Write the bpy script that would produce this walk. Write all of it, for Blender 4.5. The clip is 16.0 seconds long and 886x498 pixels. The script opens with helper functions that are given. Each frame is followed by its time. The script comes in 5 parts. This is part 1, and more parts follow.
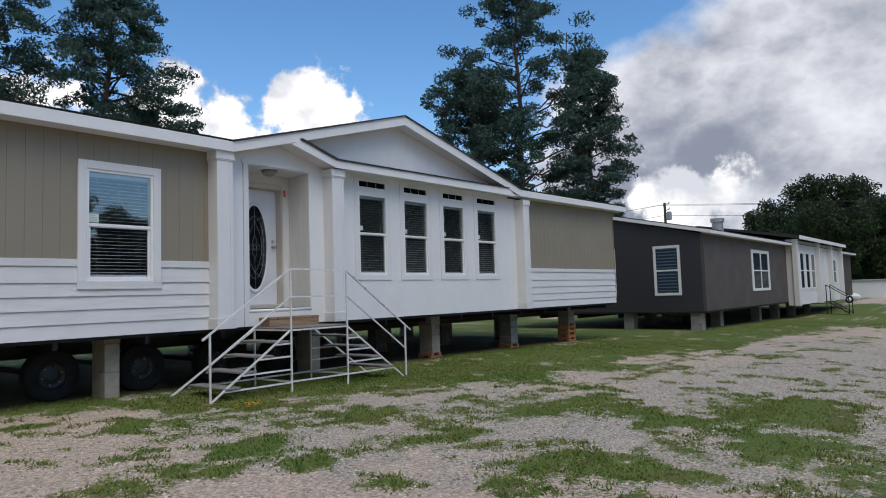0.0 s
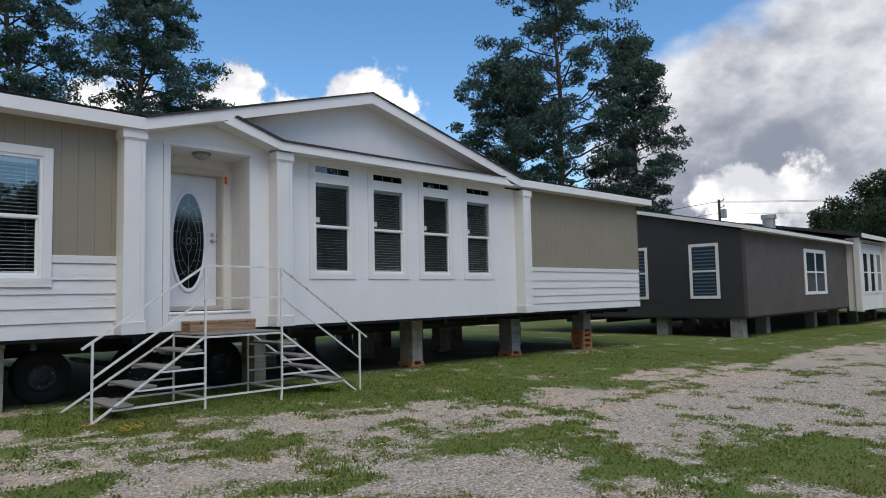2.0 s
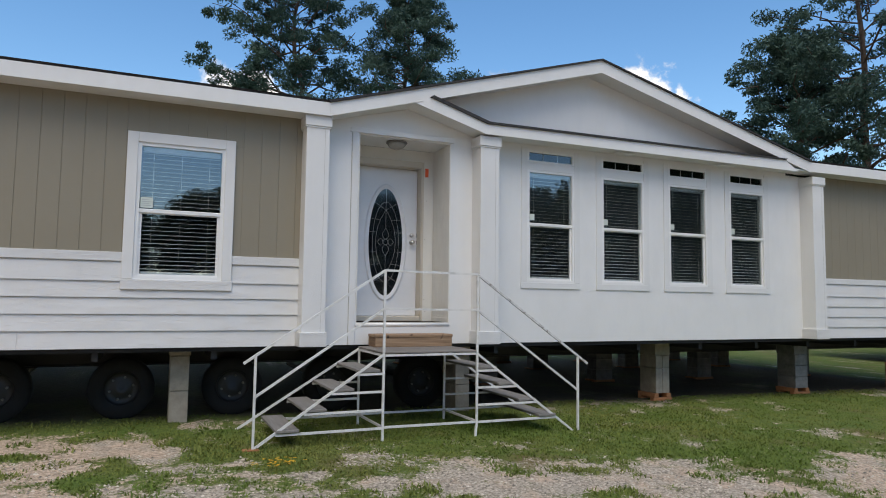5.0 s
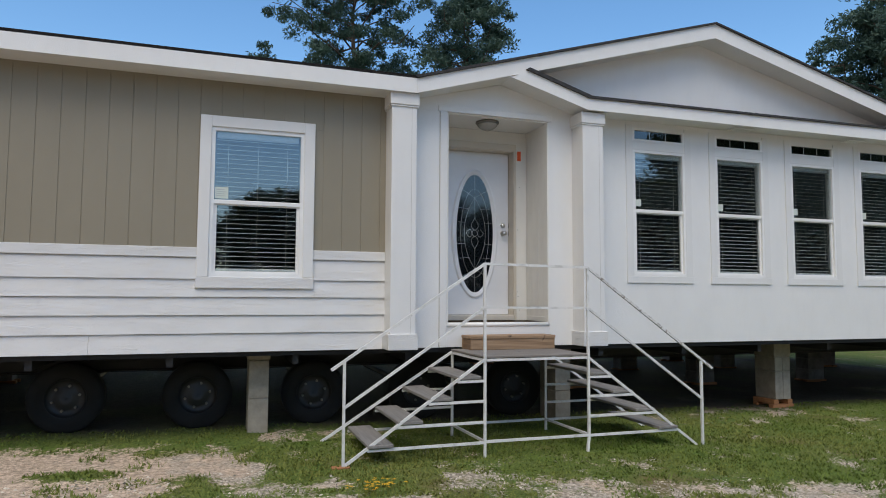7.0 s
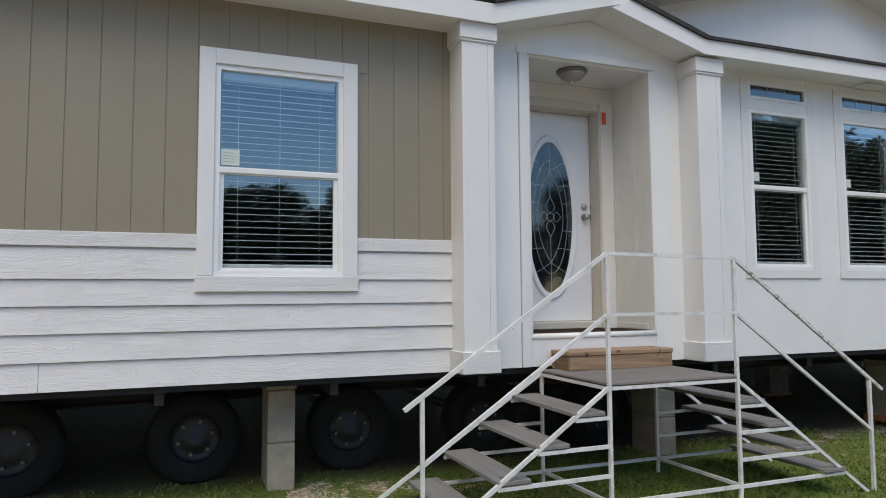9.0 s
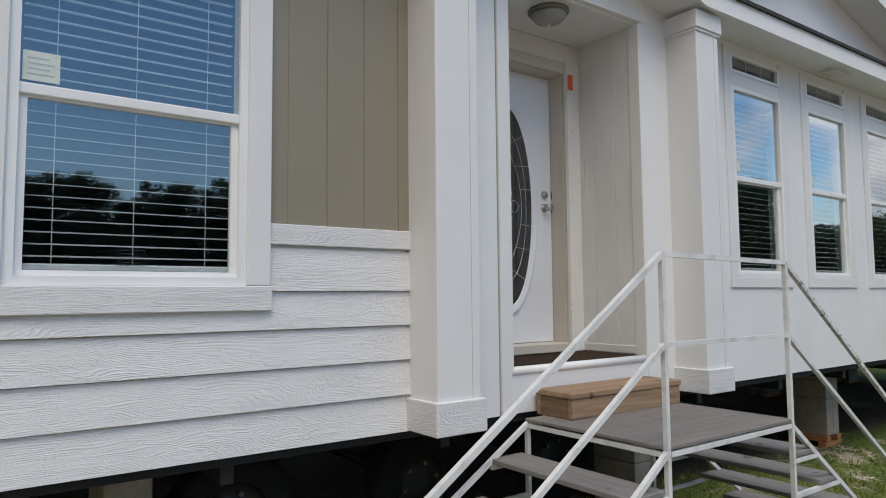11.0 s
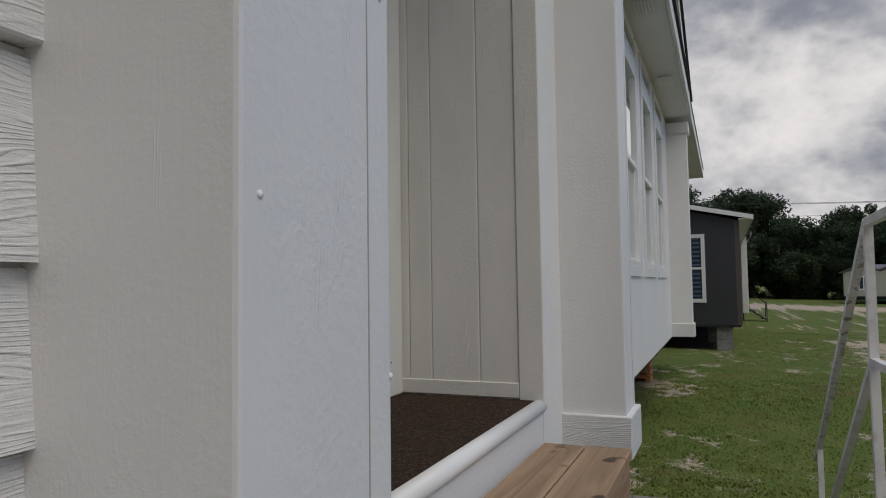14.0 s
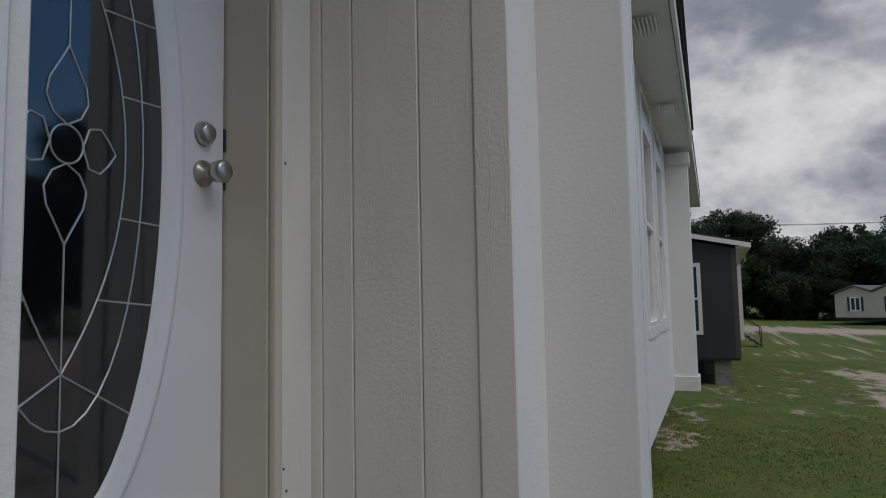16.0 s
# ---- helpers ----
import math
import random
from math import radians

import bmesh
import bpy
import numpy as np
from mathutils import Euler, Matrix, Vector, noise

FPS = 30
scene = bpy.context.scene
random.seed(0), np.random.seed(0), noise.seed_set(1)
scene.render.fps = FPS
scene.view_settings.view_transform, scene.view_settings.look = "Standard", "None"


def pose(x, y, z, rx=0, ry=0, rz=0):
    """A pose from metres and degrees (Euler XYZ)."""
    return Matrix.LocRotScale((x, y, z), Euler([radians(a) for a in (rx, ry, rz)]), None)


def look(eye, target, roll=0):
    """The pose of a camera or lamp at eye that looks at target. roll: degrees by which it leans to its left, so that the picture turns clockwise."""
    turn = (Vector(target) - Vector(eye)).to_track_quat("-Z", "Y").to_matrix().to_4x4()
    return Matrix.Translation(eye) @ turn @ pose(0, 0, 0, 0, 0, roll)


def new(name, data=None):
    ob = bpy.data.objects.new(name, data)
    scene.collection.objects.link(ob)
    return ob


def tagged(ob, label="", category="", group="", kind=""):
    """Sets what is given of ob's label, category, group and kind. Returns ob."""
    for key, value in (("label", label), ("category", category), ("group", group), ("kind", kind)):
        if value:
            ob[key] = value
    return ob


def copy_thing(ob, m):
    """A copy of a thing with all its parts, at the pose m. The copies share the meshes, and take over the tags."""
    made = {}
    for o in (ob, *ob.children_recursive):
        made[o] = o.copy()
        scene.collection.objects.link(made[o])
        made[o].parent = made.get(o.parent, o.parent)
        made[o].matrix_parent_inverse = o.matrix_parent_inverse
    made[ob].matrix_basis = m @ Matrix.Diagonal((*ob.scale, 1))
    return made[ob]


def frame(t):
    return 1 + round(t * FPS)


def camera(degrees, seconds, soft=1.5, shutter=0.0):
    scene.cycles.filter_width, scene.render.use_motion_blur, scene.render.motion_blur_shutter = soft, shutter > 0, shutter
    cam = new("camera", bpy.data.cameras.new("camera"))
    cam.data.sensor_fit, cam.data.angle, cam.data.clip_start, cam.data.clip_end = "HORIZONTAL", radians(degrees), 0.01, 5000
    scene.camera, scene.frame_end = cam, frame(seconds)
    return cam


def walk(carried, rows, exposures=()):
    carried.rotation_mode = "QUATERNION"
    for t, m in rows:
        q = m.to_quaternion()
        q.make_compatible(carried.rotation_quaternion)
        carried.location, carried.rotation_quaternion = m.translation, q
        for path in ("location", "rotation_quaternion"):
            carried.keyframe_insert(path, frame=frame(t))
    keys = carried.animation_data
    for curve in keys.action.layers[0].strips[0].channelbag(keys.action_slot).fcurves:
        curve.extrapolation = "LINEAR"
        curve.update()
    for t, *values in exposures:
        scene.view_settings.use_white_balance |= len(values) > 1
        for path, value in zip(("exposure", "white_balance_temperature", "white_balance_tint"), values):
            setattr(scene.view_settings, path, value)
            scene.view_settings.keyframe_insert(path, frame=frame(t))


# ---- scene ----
cam = camera(67.0, 16.0, 1.0)
PATH = [
    (0, (0.547, 0.176, 1.396), (2.088, 1.445, 1.532), -1.8),
    (0.5, (1.141, 0.198, 1.412), (2.684, 1.464, 1.544), -1.9),
    (1, (1.655, 0.049, 1.381), (3.157, 1.361, 1.521), -1.9),
    (1.5, (2.287, 0.067, 1.419), (3.728, 1.448, 1.55), -1.4),
    (2, (2.818, 0.168, 1.412), (4.247, 1.559, 1.549), -1.2),
    (2.5, (3.31, 0.307, 1.417), (4.719, 1.72, 1.555), -1.0),
    (3, (3.65, 0.53, 1.476), (5.012, 1.988, 1.61), -0.6),
    (3.5, (3.993, 0.757, 1.491), (5.177, 2.363, 1.633), -0.8),
    (4, (4.245, 1.046, 1.527), (5.254, 2.768, 1.66), 0.1),
    (6.3, (4.569, 1.871, 1.526), (5.242, 3.748, 1.688), 0.2),
    (6.5, (4.536, 1.978, 1.523), (5.194, 3.861, 1.672), 0.2),
    (7, (4.391, 2.402, 1.533), (5.034, 4.29, 1.676), 0.3),
    (7.5, (4.38, 2.916, 1.554), (5.019, 4.807, 1.681), 0.1),
    (8, (4.296, 3.403, 1.579), (4.938, 5.293, 1.703), 0.3),
    (8.5, (4.162, 3.901, 1.575), (4.842, 5.777, 1.703), 0.1),
    (8.7, (4.139, 4.132, 1.571), (4.835, 6.002, 1.704), -0.1),
    (10.8, (4.199, 6.253, 1.652), (5.296, 7.917, 1.802), -0.8),
    (11, (4.195, 6.432, 1.664), (5.368, 8.044, 1.806), -0.5),
    (11.5, (4.314, 6.891, 1.699), (5.566, 8.444, 1.825), -0.6),
    (12, (4.455, 7.398, 1.696), (5.759, 8.91, 1.81), -0.5),
    (12.5, (4.675, 7.824, 1.69), (6.079, 9.243, 1.815), -0.9),
    (13, (5.012, 8.25, 1.719), (6.566, 9.505, 1.822), -0.6),
    (13.5, (5.331, 8.596, 1.666), (7.074, 9.571, 1.781), -0.9),
    (14, (5.665, 8.745, 1.67), (7.508, 9.514, 1.778), -0.8),
    (14.5, (6.02, 8.898, 1.712), (7.911, 9.538, 1.831), -0.8),
    (15, (6.331, 8.954, 1.825), (8.246, 9.515, 1.959), -1.3),
    (15.5, (6.489, 8.955, 1.95), (8.385, 9.57, 2.106), -1.4),
    (16, (6.502, 8.915, 1.995), (8.352, 9.655, 2.162), -1.1),
]
walk(cam, [(t, look(eye, target, roll)) for t, eye, target, roll in PATH],
     [(0, 0.66, 6650, 10), (3.5, 0.82, 7050, 10), (6.5, 0.96, 7300, 10), (8.7, 1.01, 7200, 10), (11, 0.93, 7250, 10), (12.5, 0.77, 7250, 10), (13.5, 0.49, 7300, 10), (14.2, 0.31, 7150, 10), (15, 0.14, 7000, 10), (16, 0.15, 6900, 10)])


# ---- world, sun, exposure ----
SUN_AZ, SUN_EL = radians(-118), radians(57)   # azimuth from +x towards +y
world = bpy.data.worlds.new("world")
scene.world = world
world.use_nodes = True


def sky_world():
    nt = world.node_tree
    nt.nodes.clear()
    n, l = nt.nodes.new, nt.links.new

    def math_(op, a, b=None, c=None, clamp=False):
        m = n("ShaderNodeMath")
        m.operation, m.use_clamp = op, clamp
        for i, v in enumerate((a, b, c)):
            if v is None:
                continue
            if isinstance(v, (int, float)):
                m.inputs[i].default_value = v
            else:
                l(v, m.inputs[i])
        return m.outputs[0]

    def smooth(v, lo, hi, a=0.0, b=1.0):
        m = n("ShaderNodeMapRange")
        m.interpolation_type = "SMOOTHSTEP"
        l(v, m.inputs[0])
        for i, x in enumerate((lo, hi, a, b)):
            m.inputs[i + 1].default_value = x
        return m.outputs[0]

    tc = n("ShaderNodeTexCoord").outputs["Generated"]
    sep = n("ShaderNodeSeparateXYZ")
    l(tc, sep.inputs[0])
    x, y, z = sep.outputs

    def fbm(scale, detail, rough, offset, squash=1.0):
        mp = n("ShaderNodeMapping")
        mp.inputs["Location"].default_value = offset
        mp.inputs["Scale"].default_value = (1, 1, squash)
        l(tc, mp.inputs["Vector"])
        t = n("ShaderNodeTexNoise")
        t.inputs["Scale"].default_value, t.inputs["Detail"].default_value, t.inputs["Roughness"].default_value = scale, detail, rough
        l(mp.outputs[0], t.inputs["Vector"])
        return t.outputs["Fac"]

    sky = n("ShaderNodeTexSky")
    sky.sky_type, sky.sun_disc = "NISHITA", False
    sky.sun_elevation, sky.sun_rotation = SUN_EL, radians(90) - SUN_AZ
    sky.air_density, sky.dust_density, sky.ozone_density = 1.0, 0.25, 2.2
    # broken cloud deck: thick towards the sun's side, clear over the roof
    deck = fbm(2.6, 8, 0.52, (3.1, 0.7, 5.2), 1.5)
    side = math_("ADD", math_("MULTIPLY", x, 0.97), math_("MULTIPLY", y, -0.06))
    south = smooth(math_("MULTIPLY", y, -1.0), 0.0, 0.4, -0.36, -0.12)
    # unseen cloud added west and overhead to brighten west-facing walls
    west = smooth(math_("MULTIPLY", x, -1.0), 0.1, 0.5, 0.0, 0.5)
    high = smooth(z, 0.5, 0.9, 0.0, 0.22)
    cover = math_("ADD", math_("ADD", deck, math_("MULTIPLY", smooth(side, 0.66, 0.88, 0.0, 0.62), smooth(y, -0.46, -0.22, 0.30, 1.0))), math_("ADD", south, math_("MAXIMUM", west, high)))
    deck_mask = smooth(cover, 0.51, 0.64)
    rim = math_("MULTIPLY", smooth(cover, 0.58, 0.84, 1.0, 0.0), 0.17)
    # separate cumulus heads low behind the roof
    wob = fbm(11.0, 7, 0.6, (0, 0, 0))
    fine = math_("MULTIPLY", math_("SUBTRACT", wob, 0.5), 0.20)
    heads = None
    for cx, cy, cz, r in CUMULUS:
        d = n("ShaderNodeVectorMath")
        d.operation = "DISTANCE"
        l(tc, d.inputs[0])
        d.inputs[1].default_value = Vector((cx, cy, cz)).normalized()
        h = math_("SUBTRACT", r, d.outputs["Value"])
        heads = h if heads is None else math_("MAXIMUM", heads, h)
    head_mask = smooth(math_("ADD", heads, fine), 0.0, 0.022)
    # shade inside the deck: bright rims, grey bellies
    def billow(scale, offset):
        return math_("SUBTRACT", 1.0, math_("MULTIPLY", math_("ABSOLUTE", math_("SUBTRACT", fbm(scale, 5, 0.55, offset, 1.5), 0.5)), 5.0))

    puff = math_("ADD", math_("MULTIPLY", billow(4.2, (2.2, 6.1, 0.4)), 0.26), math_("MULTIPLY", billow(10.0, (5.2, 1.1, 3.4)), 0.15))
    glow = smooth(math_("ADD", math_("MULTIPLY", x, 0.90), math_("MULTIPLY", y, -0.40)), 0.86, 0.97, 0.0, 0.17)
    belly = math_("ADD", math_("ADD", math_("MULTIPLY", fbm(2.3, 6, 0.5, (7.7, 2.0, 1.3), 1.9), 0.85), puff), math_("ADD", math_("ADD", glow, rim), smooth(z, 0.03, 0.26, -0.17, 0.0)))
    shade = smooth(belly, 0.50, 1.12)
    ramp = n("ShaderNodeMix")
    ramp.data_type = "RGBA"
    l(shade, ramp.inputs["Factor"])
    ramp.inputs["A"].default_value, ramp.inputs["B"].default_value = (0.32, 0.365, 0.48, 1), (1.12, 1.15, 1.24, 1)
    white = n("ShaderNodeMix")
    white.data_type = "RGBA"
    l(head_mask, white.inputs["Factor"])
    l(ramp.outputs["Result"], white.inputs["A"])
    # cumulus heads: white crowns over greyer hollows
    crown = n("ShaderNodeMix")
    crown.data_type = "RGBA"
    l(smooth(math_("ADD", fbm(9.0, 6, 0.55, (1.4, 4.4, 0.3), 1.2), math_("MULTIPLY", smooth(heads, 0.0, 0.05), 0.10)), 0.40, 0.62), crown.inputs["Factor"])
    crown.inputs["A"].default_value, crown.inputs["B"].default_value = (0.86, 0.90, 1.0, 1), (1.46, 1.46, 1.48, 1)
    l(crown.outputs["Result"], white.inputs["B"])
    mask = math_("MAXIMUM", deck_mask, head_mask, clamp=True)
    b_sky, b_cloud = n("ShaderNodeBackground"), n("ShaderNodeBackground")
    rich = n("ShaderNodeHueSaturation")
    rich.inputs["Saturation"].default_value = 1.24
    l(sky.outputs[0], rich.inputs["Color"])
    l(rich.outputs[0], b_sky.inputs[0])
    b_sky.inputs[1].default_value = SKY_STRENGTH
    l(white.outputs["Result"], b_cloud.inputs[0])
    b_cloud.inputs[1].default_value = CLOUD_STRENGTH
    mix, out = n("ShaderNodeMixShader"), n("ShaderNodeOutputWorld")
    l(mask, mix.inputs[0])
    l(b_sky.outputs[0], mix.inputs[1])
    l(b_cloud.outputs[0], mix.inputs[2])
    l(mix.outputs[0], out.inputs[0])


SKY_STRENGTH, CLOUD_STRENGTH = 0.112, 0.52
CUMULUS = [(0.455, 0.85, 0.255, 0.065), (0.47, 0.85, 0.215, 0.07), (0.522, 0.808, 0.262, 0.045), (0.53, 0.81, 0.215, 0.06), (0.603, 0.743, 0.270, 0.068), (0.625, 0.72, 0.262, 0.055),
           (0.58, 0.77, 0.215, 0.065), (0.31, 0.907, 0.25, 0.055), (0.105, 0.944, 0.28, 0.055), (0.93, 0.344, 0.105, 0.062), (0.913, 0.377, 0.125, 0.042), (0.949, 0.28, 0.125, 0.035)]
sky_world()
sun = new("sun", bpy.data.lights.new("sun", "SUN"))
sun.data.energy, sun.data.angle, sun.data.color = 1.04, radians(45), (1.0, 0.978, 0.94)
sun.matrix_world = look((math.cos(SUN_EL) * math.cos(SUN_AZ) * 60, math.cos(SUN_EL) * math.sin(SUN_AZ) * 60, math.sin(SUN_EL) * 60), (0, 0, 0))


# ---- materials ----
class Nodes:
    """A small builder of node materials."""

    def __init__(self, name, rough=0.6, metal=0.0, spec=0.5):
        self.m = bpy.data.materials.new(name)
        self.m.use_nodes = True
        self.nt = self.m.node_tree
        self.p = self.nt.nodes["Principled BSDF"]
        self.p.inputs["Roughness"].default_value, self.p.inputs["Metallic"].default_value = rough, metal
        self.p.inputs["Specular IOR Level"].default_value = spec
        self.heights = []

    def node(self, kind, **inputs):
        k = self.nt.nodes.new(kind)
        for key, v in inputs.items():
            self.put(v, k.inputs[key.replace("_", " ")])
        return k

    def put(self, v, socket):
        if hasattr(v, "is_linked"):
            self.nt.links.new(v, socket)
        else:
            socket.default_value = v

    def coords(self, scale=(1, 1, 1), space="Object"):
        mp = self.node("ShaderNodeMapping", Scale=scale)
        if space == "World":
            self.put(self.node("ShaderNodeNewGeometry").outputs["Position"], mp.inputs["Vector"])
        else:
            self.put(self.node("ShaderNodeTexCoord").outputs[space], mp.inputs["Vector"])
        return mp.outputs[0]

    def noise(self, scale, stretch=(1, 1, 1), detail=5.0, rough=0.55, space="World", distortion=0.0):
        return self.node("ShaderNodeTexNoise", Vector=self.coords(stretch, space), Scale=scale, Detail=detail, Roughness=rough, Distortion=distortion).outputs["Fac"]

    def ramp(self, v, *stops):
        r = self.node("ShaderNodeValToRGB", Fac=v)
        e = r.color_ramp.elements
        while len(e) < len(stops):
            e.new(0.5)
        for el, (pos, col) in zip(e, stops):
            el.position = pos
            el.color = (*col, 1) if len(col) == 3 else col
        return r.outputs["Color"]

    def span(self, v, lo, hi, a=0.0, b=1.0):
        m = self.node("ShaderNodeMapRange", Value=v)
        for key, x in zip(("From Min", "From Max", "To Min", "To Max"), (lo, hi, a, b)):
            m.inputs[key].default_value = x
        return m.outputs[0]

    def mix(self, f, a, b, mode="MIX"):
        m = self.nt.nodes.new("ShaderNodeMix")
        m.data_type, m.blend_type = "RGBA", mode
        for v, key in ((f, "Factor"), (a, "A"), (b, "B")):
            self.put((*v, 1) if isinstance(v, tuple) and len(v) == 3 else v, m.inputs[key])
        return m.outputs["Result"]

    def add(self, a, b, op="ADD"):
        m = self.nt.nodes.new("ShaderNodeMath")
        m.operation = op
        self.put(a, m.inputs[0])
        self.put(b, m.inputs[1])
        return m.outputs[0]

    def color(self, v):
        self.put((*v, 1) if isinstance(v, tuple) and len(v) == 3 else v, self.p.inputs["Base Color"])
        return self

    def rough(self, v):
        self.put(v, self.p.inputs["Roughness"])
        return self

    def bump(self, h, strength=0.4, distance=0.004):
        b = self.node("ShaderNodeBump", Height=h, Strength=strength, Distance=distance)
        if self.heights:
            self.put(self.heights[-1], b.inputs["Normal"])
        self.heights.append(b.outputs[0])
        self.put(b.outputs[0], self.p.inputs["Normal"])
        return self


def painted_board(name, base, along, grain=1.0, dirt=0.06, stipple=0.45, sparse=0.0):
    """Embossed fibre-cement board under paint, with cathedral wood grain; along: the axis of the grain."""
    k = Nodes(name, 0.55)
    st, across = ((0.20, 0.20, 1.0), 2) if along == "x" else ((1.0, 1.0, 0.16), 0)
    rnd = k.node("ShaderNodeObjectInfo").outputs["Random"]
    pos = k.node("ShaderNodeNewGeometry").outputs["Position"]
    mp = k.node("ShaderNodeMapping", Vector=pos, Scale=st)
    jump = k.node("ShaderNodeCombineXYZ", X=k.add(rnd, 37.0, "MULTIPLY"), Y=k.add(rnd, 11.0, "MULTIPLY"), Z=0.0)
    k.put(jump.outputs[0], mp.inputs["Location"])
    rings = k.node("ShaderNodeTexNoise", Vector=mp.outputs[0], Scale=6.5, Detail=3.0, Roughness=0.5, Distortion=0.5).outputs["Fac"]
    sep = k.node("ShaderNodeSeparateXYZ", Vector=pos)
    drift = sep.outputs[2] if along == "x" else k.add(sep.outputs[0], sep.outputs[1])
    band = k.add(k.add(k.add(rings, 150.0, "MULTIPLY"), k.add(drift, 930.0, "MULTIPLY")), 0.0, "SINE")
    patch = k.span(k.node("ShaderNodeTexNoise", Vector=mp.outputs[0], Scale=14.0, Detail=5.0, Roughness=0.65).outputs["Fac"], 0.36 + sparse, 0.60 + 0.6 * sparse, 0.0 if sparse else 0.12, 1.0)
    dashes = k.span(k.node("ShaderNodeTexNoise", Vector=mp.outputs[0], Scale=60.0, Detail=2.0, Roughness=0.5).outputs["Fac"], 0.36, 0.58, 0.25, 1.0)
    ridges = k.add(k.add(k.span(band, 0.1, 0.95), patch, "MULTIPLY"), dashes, "MULTIPLY")
    st2 = (0.08, 0.08, 1.0) if along == "x" else (1.0, 1.0, 0.06)
    fine = k.noise(170.0, st2, 3.0, 0.7)
    rough_spots = k.span(k.noise(5.0, (1, 1, 0.35), 3.0), 0.42, 0.60, 0.25, 1.0)
    lumps = k.add(k.span(k.noise(80.0, (1, 1, 1), 4.0, 0.6), 0.42, 0.66), rough_spots, "MULTIPLY")
    tone = k.noise(1.1, (1, 1, 1), 4.0)
    stain = k.span(k.noise(7.0, (1, 1, 0.35), 5.0), 0.45, 0.8)
    c = k.mix(k.span(tone, 0.35, 0.7), base, tuple(v * 0.95 for v in base))
    c = k.mix(k.add(stain, dirt * 4, "MULTIPLY"), c, tuple(v * 0.84 for v in base))
    k.color(k.mix(k.add(k.span(ridges, 0.55, 1.0), 0.07 * grain, "MULTIPLY"), c, tuple(v * 0.55 for v in base)))
    k.rough(k.span(tone, 0.3, 0.7, 0.44, 0.62))
    k.bump(ridges, min(1.0, 0.5 * grain), 0.004).bump(fine, 0.55 * grain * (1.0 if not sparse else 0.2), 0.003).bump(lumps, stipple, 0.003)
    return k.m


def plain_paint(name, base, rough=0.5, bump=0.15):
    k = Nodes(name, rough)
    t = k.noise(2.2, detail=5.0)
    k.color(k.mix(k.span(t, 0.35, 0.72), base, tuple(c * 0.92 for c in base)))
    k.rough(k.span(t, 0.3, 0.7, rough - 0.07, rough + 0.08))
    k.bump(k.noise(60.0, detail=3.0), bump, 0.002)
    return k.m


M = {}
M["white_lap"] = painted_board("white_lap", (0.70, 0.698, 0.695), "x", 1.05, 0.02, 0.26)
M["white_trim"] = painted_board("white_trim", (0.735, 0.733, 0.725), "z", 0.9, 0.06, 0.18, 0.25)
M["white_flat"] = painted_board("white_flat", (0.77, 0.768, 0.76), "x", 0.8, 0.06, 0.28, 0.25)
M["porch_board"] = painted_board("porch_board", (0.76, 0.745, 0.70), "z", 0.9, 0.14, 0.25, 0.19)
M["beige_board"] = painted_board("beige_board", (0.262, 0.230, 0.170), "z", 0.4, 0.06, 0.14, 0.15)
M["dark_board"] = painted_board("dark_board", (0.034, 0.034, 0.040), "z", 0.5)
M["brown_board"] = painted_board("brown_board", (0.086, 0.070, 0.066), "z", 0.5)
M["vinyl"] = plain_paint("vinyl", (0.80, 0.80, 0.79), 0.35, 0.03)
M["door_paint"] = plain_paint("door_paint", (0.79, 0.79, 0.80), 0.38, 0.04)
M["seam"] = plain_paint("seam", (0.40, 0.385, 0.355), 0.8, 0.4)
M["cream_jamb"] = plain_paint("cream_jamb", (0.60, 0.545, 0.46), 0.5, 0.1)
M["far_beige"] = plain_paint("far_beige", (0.50, 0.46, 0.37), 0.6, 0.1)
# room surfaces: dim blue skylight put into the colour
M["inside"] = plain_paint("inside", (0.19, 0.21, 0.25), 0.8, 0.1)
M["belly"] = plain_paint("belly", (0.012, 0.012, 0.013), 0.75, 0.4)
M["steel_black"] = plain_paint("steel_black", (0.02, 0.02, 0.021), 0.6, 0.3)
M["tyre"] = plain_paint("tyre", (0.011, 0.011, 0.011), 0.9, 0.5)
M["rim"] = plain_paint("rim", (0.018, 0.018, 0.019), 0.5, 0.4)


def shingle_material():
    k = Nodes("shingle", 0.9)
    k.color(k.ramp(k.noise(45.0, detail=4.0), (0.3, (0.012, 0.012, 0.014)), (0.75, (0.06, 0.058, 0.06))))
    k.bump(k.noise(90.0, detail=2.0), 0.6, 0.004)
    return k.m


def rail_material(name, worn):
    """Brushed white paint over steel, scuffed and rusting; worn: the share of paint that is gone."""
    k = Nodes(name, 0.5)
    n = k.noise(38.0 - 130.0 * worn, detail=7.0, rough=0.75)
    chips = k.span(n, 0.655 - 1.2 * worn, 0.71 - 0.6 * worn)
    scuff = k.span(k.noise(11.0, (1, 1, 1), 6.0, 0.7), 0.50, 0.66)
    paint = k.mix(k.span(k.noise(5.0), 0.4, 0.7), (0.72, 0.72, 0.71), (0.62, 0.62, 0.605))
    paint = k.mix(k.add(scuff, 0.55, "MULTIPLY"), paint, (0.40, 0.395, 0.385))
    rust = k.mix(k.span(k.noise(60.0), 0.35, 0.65), (0.20, 0.135, 0.09), (0.12, 0.10, 0.085))
    k.color(k.mix(chips, paint, rust))
    k.bump(k.noise(120.0, detail=3.0), 0.3, 0.001).bump(n, 0.4, 0.001)
    return k.m


